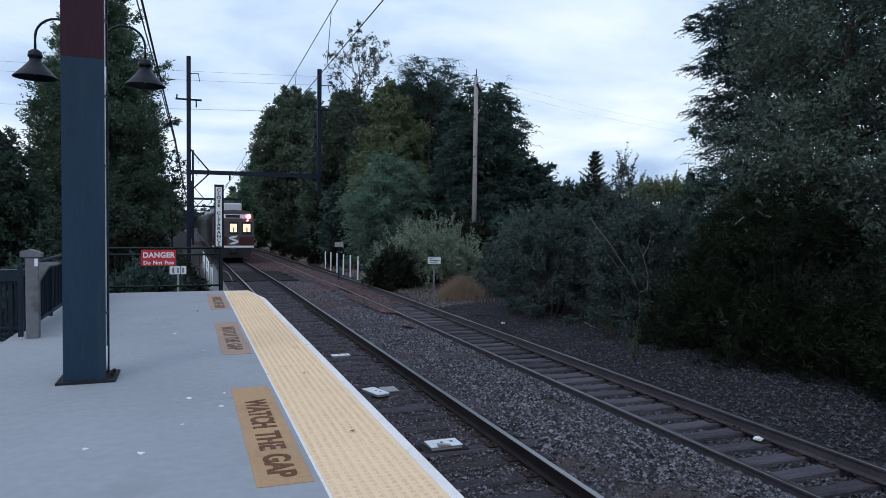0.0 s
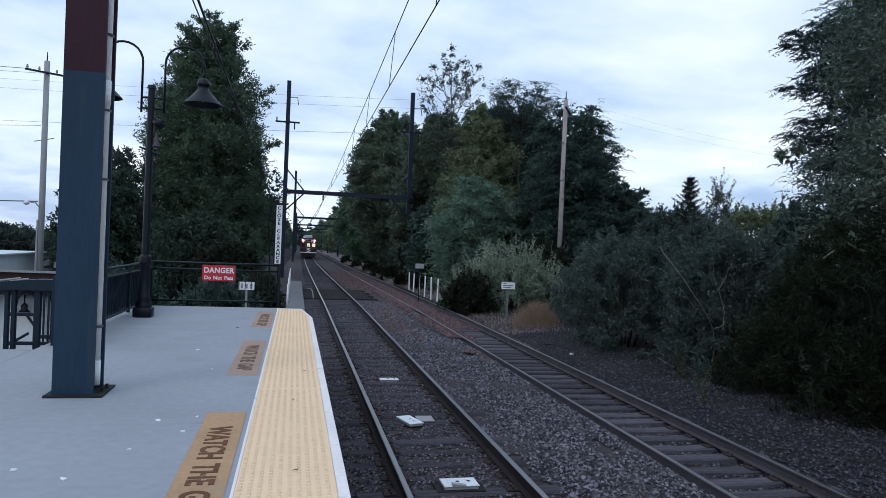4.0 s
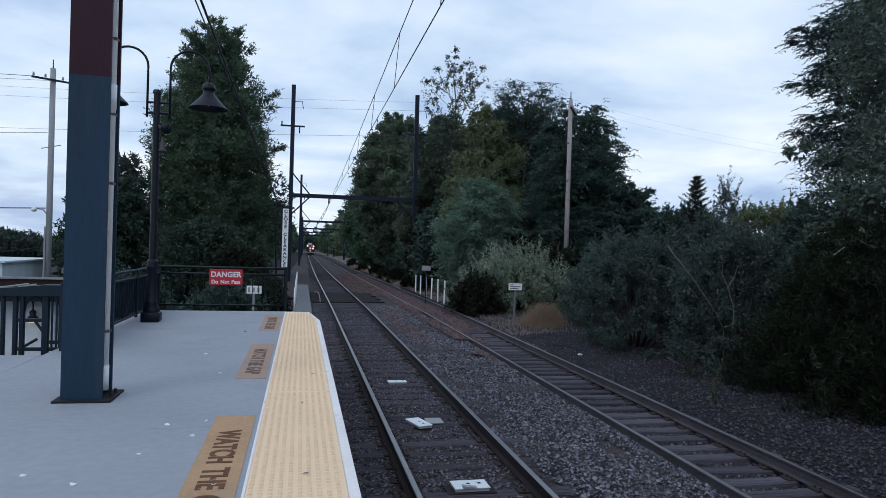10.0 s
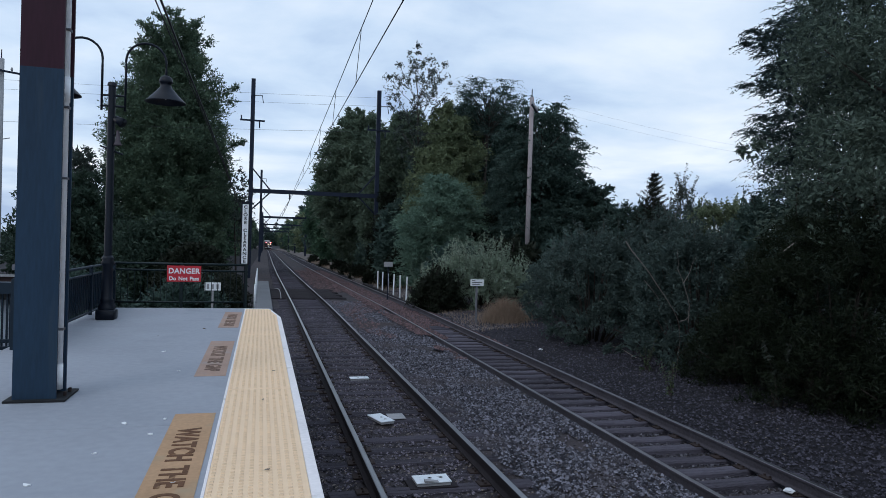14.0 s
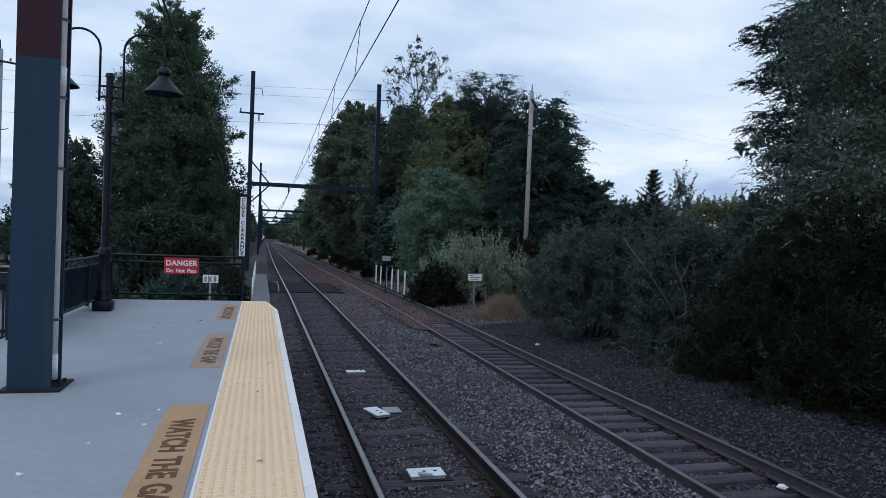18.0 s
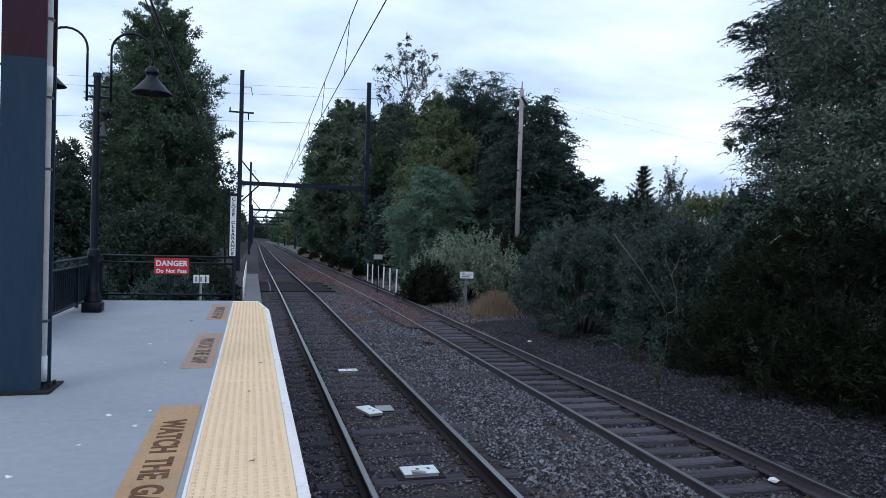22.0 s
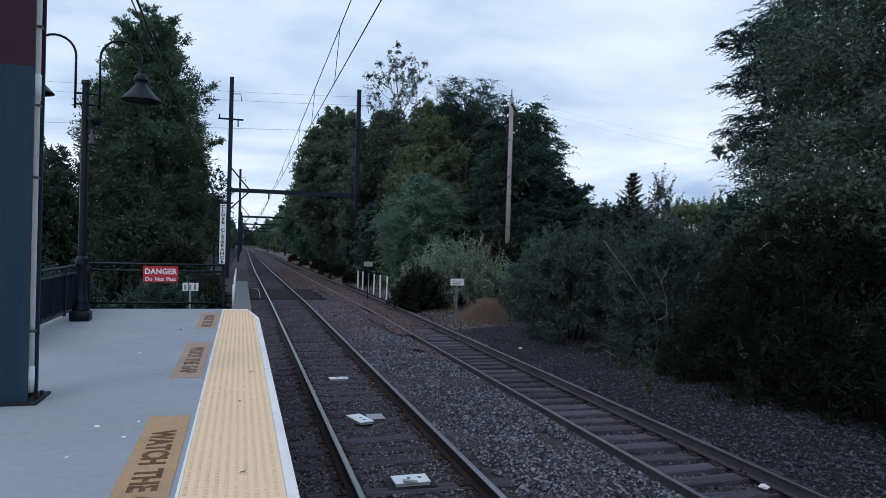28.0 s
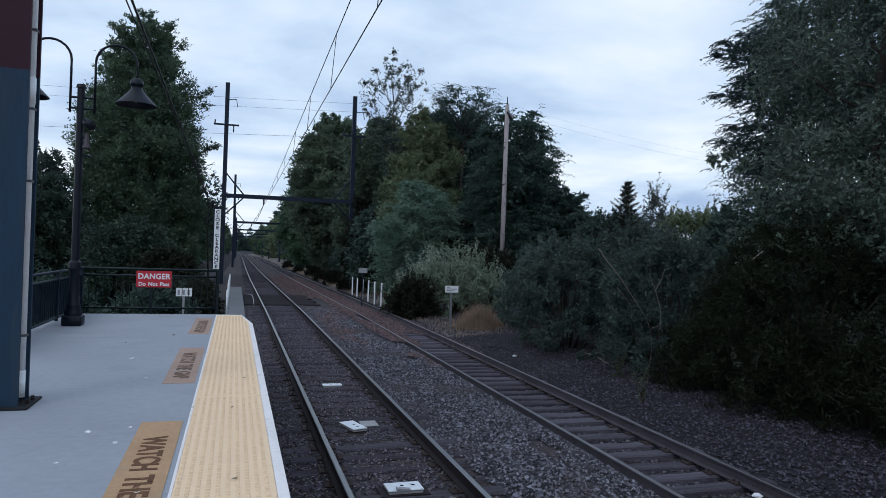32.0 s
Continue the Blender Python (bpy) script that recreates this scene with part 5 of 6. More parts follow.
# ---- building and street below the platform ----
def make_buildings():
    b = thing("low_building", "low white building with a flat brown roof edge", "building")
    boxpart("wall", b, M["building_white"], -30, -9.0, 27.0, 36, -3.4, -1.05, label="white wall")
    roof = boxpart("roof", b, M["fascia_brown"], -31, -8.3, 26.2, 37, -0.55, 0.0, label="roof falling to the back behind a brown fascia")
    for v in roof.data.vertices:
        v.co.z -= 0.75 if v.co.y > 30 else 0.0
    boxpart("roof_edge", b, M["post_grey"], -31.05, -8.25, 26.1, 26.2, 0.0, 0.07)
    boxpart("doorway", b, M["dark"], -14.5, -10.85, 26.93, 26.99, -3.4, -0.95, label="dark opening")
    w = solid("wall_lamp", lambda bm: (pipe(bm, [(-9.95, 26.95, -1.2), (-9.95, 26.8, -0.85)] + [(-9.95 + 0.18 - 0.18 * math.cos(a), 26.7, -0.85 + 0.18 * math.sin(a)) for a in np.linspace(0, math.pi, 9)] + [(-9.59, 26.7, -1.15)], 0.03, 6), lathe(bm, [(0.03, -1.1), (0.12, -1.18), (0.10, -1.3), (0.26, -1.5), (0.0, -1.45)], 12, (-9.59, 26.7, 0))), M["black_iron"], b, "dark gooseneck lamp", True)
    boxpart("wall_head", b, M["building_white"], -30, -9.0, 27.0, 27.4, -1.05, -0.6)
    boxpart("soffit", b, M["dark"], -31.0, -8.35, 26.25, 27.0, -0.78, -0.56, label="dark soffit under the roof edge")
    solid("lamp_lens", lambda bm: lathe(bm, [(0.0, -1.56), (0.16, -1.55), (0.22, -1.50), (0.0, -1.47)], 14, (-9.59, 26.7, 0)), M["lamp_win"], w, "lit lamp bottom", True)
    c = thing("shed", "pale blue metal building behind the low one", "building")
    boxpart("wall", c, M["roof_blue"], -60, -17.6, 45, 53, -3.4, -0.2)
    boxpart("roof", c, M["roof_blue"], -60.2, -17.4, 44.8, 53.2, -0.2, -0.09)
    g = thing("flag_pole", "dark pole with a furled pale flag below the platform", "flag pole")
    solid("pole", lambda bm: rod(bm, (-10.0, 24.5, -3.4), (-10.0, 24.5, 1.88), 0.06, 0.045, 8), M["black_iron"], g)
    solid("flag", lambda bm: lathe(bm, [(0.015, 1.44), (0.045, 1.3), (0.05, 1.15), (0.085, 1.0), (0.08, 0.92), (0.12, 0.85), (0.07, 0.78), (0.0, 0.79)], 12, (-10.04, 24.42, 0)), M["paper"], g, "furled pale cloth", True)
    solid("finial", lambda bm: rod(bm, (-9.96, 24.48, 0.68), (-9.96, 24.48, 0.80), 0.10, 0.10, 10), M["black_iron"], g)
    solid("sleeve", lambda bm: rod(bm, (-9.95, 24.48, -0.9), (-9.95, 24.48, 0.74), 0.055, 0.055, 8), M["sign_cream"], g, "pale cream lower pole")
    f = thing("stair_enclosure", "dark blue timber frame round the steps beside the platform", "stair enclosure", "platform railings")
    solid("top_beam", lambda bm: prism(bm, [(-4.64, 0.66), (-3.62, 0.66), (-3.62, 0.82), (-4.0, 0.82), (-4.64, 0.76)], 10.93, 11.12), M["fence_blue"], f, "heavy dark beam with a sloped top")
    # glints along the sloped top, modelled as thin pale bars
    for x0, z0, x1, z1 in ((-4.60, 0.775, -4.22, 0.835), (-4.36, 0.785, -4.12, 0.828)):
        solid("batten", lambda bm: rod(bm, (x0, 10.95, z0), (x1, 10.95, z1), 0.012, n=6), M["post_grey"], f, "pale bar drawn for a glint on the beam")
    for x0, x1, z in ((-4.42, -3.98, 0.30), (-4.44, -3.62, -0.12), (-4.04, -3.62, -0.02)):
        boxpart("rail", f, M["fence_blue"], x0, x1, 11.0, 11.05, z - 0.022, z + 0.028, bevel=0.006)
    for x, w in ((-4.57, 0.022), (-4.41, 0.028), (-4.32, 0.030), (-4.01, 0.045), (-3.80, 0.03)):
        boxpart("post", f, M["fence_blue"], x - w, x + w, 10.99, 11.06, -1.9, 0.68, bevel=0.006)
    for k in range(5):
        boxpart("baluster", f, M["fence_blue"], -3.94 + k * 0.062, -3.915 + k * 0.062, 11.02, 11.04, -0.1, 0.68)
    arch = [(-4.30, 11.03, 0.42), (-4.28, 11.03, 0.54), (-4.22, 11.03, 0.62), (-4.15, 11.03, 0.64), (-4.08, 11.03, 0.61), (-4.04, 11.03, 0.52)]
    solid("arch_bracket", lambda bm: pipe(bm, arch, 0.018, 8), M["fence_blue"], f, "curved corner bracket", True)
    for a, b in (((-4.32, -0.10), (-4.12, 0.03)), ((-4.02, 0.10), (-4.16, 0.30))):
        solid("brace", lambda bm: rod(bm, (a[0], 11.03, a[1]), (b[0], 11.03, b[1]), 0.02), M["fence_blue"], f)

make_buildings()


# ---- trees ----
DENSE, FINE = 0.72, 0.77

def limb_mesh(paths, name, material):
    bm = bmesh.new()
    for pts, r0, r1 in paths:
        n = len(pts)
        pipe(bm, pts, [r0 + (r1 - r0) * k / (n - 1) for k in range(n)], 6)
    return mesh_of(bm, name, material, True)


def make_tree(name, label, at, prof, leaf, seed, clumps=260, per=150, size=0.3, clump_r=(0.5, 1.1), bark="bark", trunk_r=0.28, hollow=0.35, flat=0.7, limbs=26, squash=(1.0, 1.0), group="trees", stems=1, up=0.3, droop=0.15, lumpy=0.28, extra=(), deep=1.0, plane=1.0, out=0.6, feather=None, kite=False):
    """A tapered trunk with limbs, and a crown of leaf clumps within a profile of (height, radius) pairs."""
    rng = np.random.default_rng(seed)
    x, y, z0 = at
    hs, rs = np.array([p[0] for p in prof], float), np.array([p[1] for p in prof], float)
    t = thing(name, label, "tree", group, at=at)
    grid = np.linspace(hs[0], hs[-1], 200)
    wgt = np.interp(grid, hs, rs) ** 1.4 + 0.05
    h = rng.choice(grid, clumps, p=wgt / wgt.sum())
    a = rng.uniform(0, 2 * np.pi, clumps)
    rr = np.interp(h, hs, rs)
    lump = np.array([1 + lumpy * noise.noise((math.cos(q) * 1.6 + seed, math.sin(q) * 1.6, w * 0.33)) for q, w in zip(a, h)])
    k = hollow + (1 - hollow) * rng.uniform(0, 1, clumps) ** 0.55
    c = np.stack([np.cos(a) * rr * k * lump * squash[0], np.sin(a) * rr * k * lump * squash[1], h + rng.normal(size=clumps) * 0.2], 1)
    cr = rng.uniform(*clump_r, clumps) * np.clip(rr / rr.max() + 0.25, 0.35, 1)
    c[:, 2] = np.minimum(c[:, 2], hs[-1])
    if len(extra):
        c, cr = np.concatenate([c, np.array(extra)[:, :3]]), np.concatenate([cr, np.array(extra)[:, 3]])
    v = twig_leaves(rng, c, cr, int(per * DENSE), size * FINE, 9, out, up, droop, 0.34 * flat, plane=plane, kite=kite)
    if feather:
        v = np.concatenate([v, fronds(rng, c, cr, *feather)])
    # larger leaves deep in the crown
    if deep:
        v = np.concatenate([v, twig_leaves(rng, c * np.array((0.6, 0.6, 0.97)), cr * 1.1, max(8, int(per * deep) // 4), size * (0.7 if kite else 0.95), 4, 0.2, 0.1, 0.1, 0.3, 0.7, kite=kite)])
    ob = new("crown", quads_mesh("crown", v, leaf, 3))
    ob.parent = t
    top = hs[-1]
    paths = []
    for s in range(stems):
        o = 0.0 if stems == 1 else 0.5
        ox, oy = o * math.cos(2.4 * s), o * math.sin(2.4 * s)
        spine = [Vector((ox * (1 + 1.5 * q) + 0.18 * math.sin(3 * q + seed + s), oy * (1 + 1.5 * q) + 0.18 * math.cos(4 * q + seed), top * 0.93 * q)) for q in np.linspace(0, 1, 8)]
        paths.append(([spine[0] - Vector((0, 0, 0.9))] + spine, trunk_r, trunk_r * 0.12))
        order = rng.choice(clumps, min(limbs, clumps), replace=False)
        for i in order:
            e = Vector(c[i])
            q = max(0.08, min(0.92, (e.z / (top * 0.93)) * 0.88 - 0.02))
            f = q * 7
            st = spine[int(f)].lerp(spine[min(int(f) + 1, 7)], f - int(f))
            mid = st.lerp(e, 0.5) + Vector((0, 0, -0.06 * (e - st).length))
            paths.append(([st, mid, e], trunk_r * 0.34 * (1 - q * 0.6), 0.015))
    tr = new("trunk", limb_mesh(paths, "trunk", M[bark]))
    tr.parent = t
    return t


# left of the line: the tall tree and its neighbours
make_tree("tall_tree", "tall dense dark green deciduous tree beyond the platform", (-8.6, 66, -2.6), [(0.5, 4.7), (4, 5.1), (12.5, 5.1), (15.5, 4.3), (18, 3.4), (20.5, 2.6), (22.4, 2.1), (23.6, 1.0)], L["left"], 1, 980, 220, 0.30, (0.8, 1.5), trunk_r=0.45, limbs=40, lumpy=0.10, up=0.75, droop=0.05, plane=0.8, extra=((4.6, 1, 17.4, 0.9), (5.3, 1, 17.9, 0.8), (4.9, 0, 16.4, 0.9), (3.6, 0, 18.2, 1.1), (5.3, 1, 12.6, 0.7), (6.0, 1, 12.9, 0.6), (-2.4, 0, 22.6, 0.8), (2.0, 0, 23.2, 0.9), (0.2, 0, 23.9, 0.8), (2.9, 0, 21.6, 0.9), (-1.0, 0, 23.4, 0.8)))
make_tree("side_tree", "thin leafy tree beside the taller one", (-2.9, 70, -2.4), [(3, 1.2), (6, 1.5), (9, 1.2), (10.5, 0.5)], L["sparse"], 2, 60, 26, 0.34, (0.5, 0.9), trunk_r=0.12)
make_tree("grey_tree", "thin airy grey-green tree beyond the railing", (-15.6, 62, -3), [(2, 2.8), (6, 3.6), (9.5, 2.9), (11, 1.8), (12.2, 0.7)], L["sparse"], 3, 260, 80, 0.32, (0.5, 1.0), trunk_r=0.2, hollow=0.2)
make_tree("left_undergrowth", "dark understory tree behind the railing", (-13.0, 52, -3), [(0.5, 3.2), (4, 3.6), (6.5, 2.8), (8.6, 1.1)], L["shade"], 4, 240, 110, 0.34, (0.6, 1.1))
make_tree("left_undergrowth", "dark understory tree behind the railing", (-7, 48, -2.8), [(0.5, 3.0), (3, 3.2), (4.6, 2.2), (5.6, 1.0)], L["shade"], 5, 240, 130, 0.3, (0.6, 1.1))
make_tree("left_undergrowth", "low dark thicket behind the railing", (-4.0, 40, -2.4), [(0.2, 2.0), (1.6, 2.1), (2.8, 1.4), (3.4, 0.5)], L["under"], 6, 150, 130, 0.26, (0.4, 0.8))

# right of the line: the wood behind the second track
make_tree("wood_tree", "olive green broadleaf tree at the wood's edge", (10.6, 82, -1.8), [(0.8, 1.6), (3, 2.6), (6, 4.6), (10, 4.9), (13, 4.3), (16, 3.2), (18.2, 1.9), (19.3, 0.7)], L["wood"], 11, 620, 190, 0.42, (0.8, 1.4), trunk_r=0.35, lumpy=0.2, up=0.45)
make_tree("wood_tree", "mid green broadleaf tree at the wood's edge", (12.6, 64, -1.7), [(0.5, 2.2), (4, 4.0), (8, 4.0), (12, 3.2), (14.2, 2.0), (15.6, 0.8)], L["wood"], 12, 470, 180, 0.36, (0.7, 1.3), trunk_r=0.3, lumpy=0.22, up=0.45)
make_tree("wood_tree", "yellowish green broadleaf tree with a narrow crown", (13.3, 51, -1.7), [(1, 2.6), (5, 3.1), (9, 2.7), (12, 1.9), (13.8, 0.7)], L["gold"], 13, 340, 170, 0.28, (0.5, 1.0), trunk_r=0.25, lumpy=0.25)
make_tree("wood_tree", "sparse half-bare tree with thin grey branches", (11.3, 53, -1.7), [(9, 0.9), (12, 2.2), (14.5, 2.8), (16.8, 2.5), (18.3, 1.2)], L["sparse"], 14, 170, 46, 0.25, (0.3, 0.7), "bark", 0.13, hollow=0.15, limbs=30, stems=1, deep=0, lumpy=0.35, out=0.4)
make_tree("locust_tree", "bluish green feathery tree at the wood's edge", (11.2, 45, -1.6), [(0.5, 2.5), (2.5, 3.0), (5, 2.7), (6.8, 1.8), (7.8, 0.7)], L["blue"], 15, 300, 150, 0.20, (0.55, 1.05), flat=0.5, trunk_r=0.2, up=0.15, droop=0.3, plane=0.35, lumpy=0.4, feather=(6, 0.7, 7, 0.15))
make_tree("wood_tree", "tall dark tree in the middle of the wood", (17.0, 56, -1.7), [(1, 4.4), (6, 5.2), (10, 5.0), (13, 4.2), (14.8, 2.0)], L["dark"], 16, 560, 180, 0.34, (0.7, 1.3), trunk_r=0.35, lumpy=0.2)
make_tree("wood_tree", "dark tree with layered feathery branches", (16.3, 51, -1.7), [(12.0, 0.9), (13.4, 1.6), (14.5, 2.3), (15.4, 2.0), (16.3, 0.9)], L["dark"], 17, 90, 70, 0.20, (0.6, 1.05), flat=0.5, up=0.2, droop=0.32, limbs=36, deep=0, plane=0.42, out=0.5, lumpy=0.4, feather=(9, 0.8, 7, 0.17))
make_tree("wood_tree", "dark spreading tree in the wood", (18.6, 45, -1.6), [(1, 3.8), (5, 3.9), (8, 3.0), (10, 2.0), (11.4, 0.8)], L["dark"], 18, 430, 170, 0.29, (0.6, 1.1), trunk_r=0.3, lumpy=0.2)
make_tree("wood_tree", "dark tree with drooping branches behind the pole", (17.0, 42, -1.5), [(3, 2.4), (6, 2.8), (9.5, 2.5), (11.4, 2.0), (12.6, 1.0)], L["dark"], 19, 230, 190, 0.21, (0.6, 1.1), flat=0.5, up=0.12, droop=0.32, plane=0.3, lumpy=0.12, feather=(6, 0.55, 7, 0.16))
make_tree("wood_tree", "low dark tree at the wood's far side", (20.6, 41, -1.5), [(0.5, 2.4), (3.0, 2.3), (5.5, 1.6), (7.4, 0.6)], L["dark"], 20, 220, 150, 0.23, (0.6, 1.0), flat=0.5, up=0.12, droop=0.3, plane=0.4)
make_tree("wood_tree", "leafy tree closing the line's edge", (10.6, 108, -2.2), [(0.8, 1.4), (5, 4.2), (10, 4.4), (15, 1.2)], L["mid"], 21, 360, 140, 0.5, (0.9, 1.6))
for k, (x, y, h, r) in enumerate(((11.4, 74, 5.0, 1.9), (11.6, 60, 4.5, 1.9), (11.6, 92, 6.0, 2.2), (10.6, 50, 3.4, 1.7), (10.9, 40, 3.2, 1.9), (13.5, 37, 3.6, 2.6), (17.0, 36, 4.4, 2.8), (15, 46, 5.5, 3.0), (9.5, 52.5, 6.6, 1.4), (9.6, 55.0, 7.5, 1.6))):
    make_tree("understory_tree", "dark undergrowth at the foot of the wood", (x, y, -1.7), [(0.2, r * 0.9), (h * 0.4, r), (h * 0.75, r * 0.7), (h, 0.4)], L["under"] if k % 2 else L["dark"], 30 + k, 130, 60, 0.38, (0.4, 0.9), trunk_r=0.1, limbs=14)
# far woods along the line
for k in range(14):
    y = 120 + 22 * k
    for s in (-1, 1):
        b = bend(y)
        make_tree("far_tree", "distant dark green tree beside the line", (((-8.6 if y < 300 else -7.0) if s < 0 else 12.0) + b + (k * 37 % 5) * 0.5 * s, y + (6 if s > 0 else 0), -1.8 + drop(y)), [(0.5, 2.2), (3, 3.6), (6, 4.6), (10, 4.2), (14 + k * 29 % 5, 0.8)], (L["mid"], L["left"], L["dark"], L["olive"])[k % 4], 60 + 2 * k + (s > 0), 80, 26, 1.45, (1.2, 2.0), limbs=4, group="far trees")
for k in range(11):
    make_tree("far_tree", "distant dark green tree on the rising ground", (-100 + 8.5 * k, 150 + (k * 31 % 7) * 4, -4), [(0.5, 7), (2.5, 8.5), (4.2, 6), (5.4 + k * 17 % 3 * 0.5, 1.5)], L["far"], 100 + k, 110, 45, 1.05, (1.6, 2.6), limbs=6, group="far trees")
for k in range(5):
    make_tree("far_tree", "trees where the line bends out of sight", (3 + 8 * k, 600 + 4 * k, -4.6), [(0.5, 6), (6, 8), (13, 5), (20, 1)], L["dark"], 120 + k, 80, 45, 1.7, (1.8, 3.0), limbs=6, group="far trees")


# ---- bushes ----
def make_bush(name, label, at, w, d, h, leaf, seed, clumps=160, per=150, size=0.10, spray=0.0, group="bushes", clump_r=(0.25, 0.5), bark="bark", shoot=0.55, aspect=0.5):
    """A many-stemmed bush: arching stems and clumps of leaves, with loose shoots at the top."""
    rng = np.random.default_rng(seed)
    t = thing(name, label, "bush", group, at=at)
    a, k = rng.uniform(0, 2 * np.pi, clumps), rng.uniform(0.15, 1, clumps) ** 0.5
    z = rng.uniform(0.0, 1, clumps) ** 0.8
    env = np.sqrt(np.clip(1 - (z * 0.97) ** 2.4, 0.02, 1))
    lump = np.array([1 + 0.28 * noise.noise((math.cos(q) * 1.7 + seed, math.sin(q) * 1.7, e * 2)) for q, e in zip(a, z)])
    c = np.stack([np.cos(a) * k * env * lump * w / 2, np.sin(a) * k * env * lump * d / 2, z * h * (0.9 + 0.1 * lump)], 1)
    cr = rng.uniform(*clump_r, clumps)
    pts, paths = [], []
    for i in rng.choice(clumps, min(28, clumps), replace=False):
        e = Vector(c[i])
        st = Vector((e.x * 0.2, e.y * 0.2, 0))
        paths.append(([st, st.lerp(e, 0.55) + Vector((0, 0, 0.12 * h)), e], 0.035, 0.006))
    if spray:
        tops = np.argsort(-(c[:, 2] + rng.normal(size=clumps) * 0.2 * h))[: int(60 * spray)]
        for i in tops:
            b0 = Vector(c[i])
            dirn = Vector((rng.normal() * 0.35 + 0.3 * c[i][0] / w, rng.normal() * 0.35, 1.0)).normalized()
            e = b0 + dirn * rng.uniform(0.6, 1.35) * shoot + Vector((0, 0, cr[i] * 0.5))
            paths.append(([b0, b0.lerp(e, 0.5), e], 0.007, 0.003))
            q = np.linspace(0.15, 1.0, 26)[:, None]
            pts.append(np.array(b0) * (1 - q) + np.array(e) * q + rng.normal(size=(26, 3)) * 0.035)
    v = twig_leaves(rng, c, cr, int(per * 0.6), size * 1.2, 7, 0.5, 0.45, 0.1, 0.2, aspect, kite=leaf not in (L["yew"], L["under"], L["dark"]))
    if pts:
        v = np.concatenate([v, leaf_tris(rng, np.concatenate(pts), size, 0.5, 0.45)])
    new("foliage", quads_mesh("foliage", v, leaf, 3)).parent = t
    new("trunk", limb_mesh(paths, "trunk", M[bark])).parent = t
    return t


make_bush("silver_bush", "pale silvery green bush with upright leafy shoots", (9.7, 31.6, -1.6), 6.0, 4.0, 2.4, L["pale"], 201, 300, 170, 0.10, 4.5, shoot=1.0)
make_bush("dark_bush", "low dark evergreen bush beside the track", (7.6, 30.6, -1.65), 2.5, 2.0, 1.6, L["under"], 202, 130, 190, 0.11, 2.2, shoot=0.5, aspect=0.35)
make_bush("grey_bush", "large grey-green bush beside the second track", (9.9, 20.0, -1.6), 4.0, 5.0, 3.4, L["grey"], 203, 300, 200, 0.082, 0.8)
make_bush("grey_bush", "grey-green bush with bare crossing branches", (10.9, 16.0, -1.6), 3.8, 4.0, 3.5, L["grey"], 204, 280, 200, 0.082, 0.6)
make_bush("grey_bush", "grey-green bush merging into the wood", (12.2, 25.5, -1.6), 5.0, 5.0, 3.1, L["grey"], 205, 280, 210, 0.09, 0.8)
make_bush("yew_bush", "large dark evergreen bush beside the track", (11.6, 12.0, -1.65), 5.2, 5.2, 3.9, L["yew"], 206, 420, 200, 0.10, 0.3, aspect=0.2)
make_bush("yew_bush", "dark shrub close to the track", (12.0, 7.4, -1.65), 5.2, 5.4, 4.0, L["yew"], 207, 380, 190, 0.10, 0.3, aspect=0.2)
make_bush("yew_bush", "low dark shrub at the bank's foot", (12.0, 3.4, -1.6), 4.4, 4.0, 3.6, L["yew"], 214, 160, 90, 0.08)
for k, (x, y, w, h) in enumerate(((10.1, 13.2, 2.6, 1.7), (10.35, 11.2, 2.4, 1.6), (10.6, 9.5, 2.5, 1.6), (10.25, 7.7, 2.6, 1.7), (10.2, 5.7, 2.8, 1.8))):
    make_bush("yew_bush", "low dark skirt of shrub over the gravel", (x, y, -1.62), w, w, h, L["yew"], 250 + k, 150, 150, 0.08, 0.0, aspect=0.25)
make_bush("railing_bush", "leafy green shrub close behind the end railing", (-2.6, 21.6, -2.4), 3.0, 2.6, 2.35, L["dark"], 261, 130, 130, 0.12, 0.3, aspect=0.55)
make_bush("railing_bush", "leafy green shrub close behind the end railing", (-5.4, 22.5, -2.8), 3.6, 3.0, 2.9, L["dark"], 262, 150, 130, 0.12, 0.3, aspect=0.55)
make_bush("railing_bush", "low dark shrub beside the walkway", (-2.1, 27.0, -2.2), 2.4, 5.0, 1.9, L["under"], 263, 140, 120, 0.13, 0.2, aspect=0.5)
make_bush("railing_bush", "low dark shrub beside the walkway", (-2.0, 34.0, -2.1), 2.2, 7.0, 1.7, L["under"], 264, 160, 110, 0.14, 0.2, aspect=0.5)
make_bush("dark_bush", "dark shrub behind the others", (14.6, 17.5, -1.5), 5.0, 5.0, 4.4, L["dark"], 208, 260, 130, 0.13, 0.4)
make_bush("dark_bush", "leafy green shrub behind the others", (19.3, 26.5, -1.5), 5.2, 5.0, 4.95, L["olive"], 209, 320, 170, 0.12, 0.7, clump_r=(0.3, 0.6), shoot=0.4)
make_bush("dark_bush", "leafy green shrub behind the others", (15.2, 24.0, -1.5), 5.0, 5.0, 4.1, L["grey"], 211, 220, 150, 0.12, 0.9)
make_bush("dark_bush", "dark shrub below the wood", (22.5, 38.0, -1.5), 7.0, 5.0, 5.4, L["dark"], 212, 200, 130, 0.19, 0.6, clump_r=(0.35, 0.7))
make_bush("airy_bush", "tall airy shrub with thin upright shoots", (20.4, 31.0, -1.5), 2.2, 1.8, 6.1, L["sparse"], 213, 80, 50, 0.12, 1.0, shoot=1.2, bark="bark_pale")
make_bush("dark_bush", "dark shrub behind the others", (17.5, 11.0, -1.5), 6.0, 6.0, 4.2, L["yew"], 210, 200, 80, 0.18)
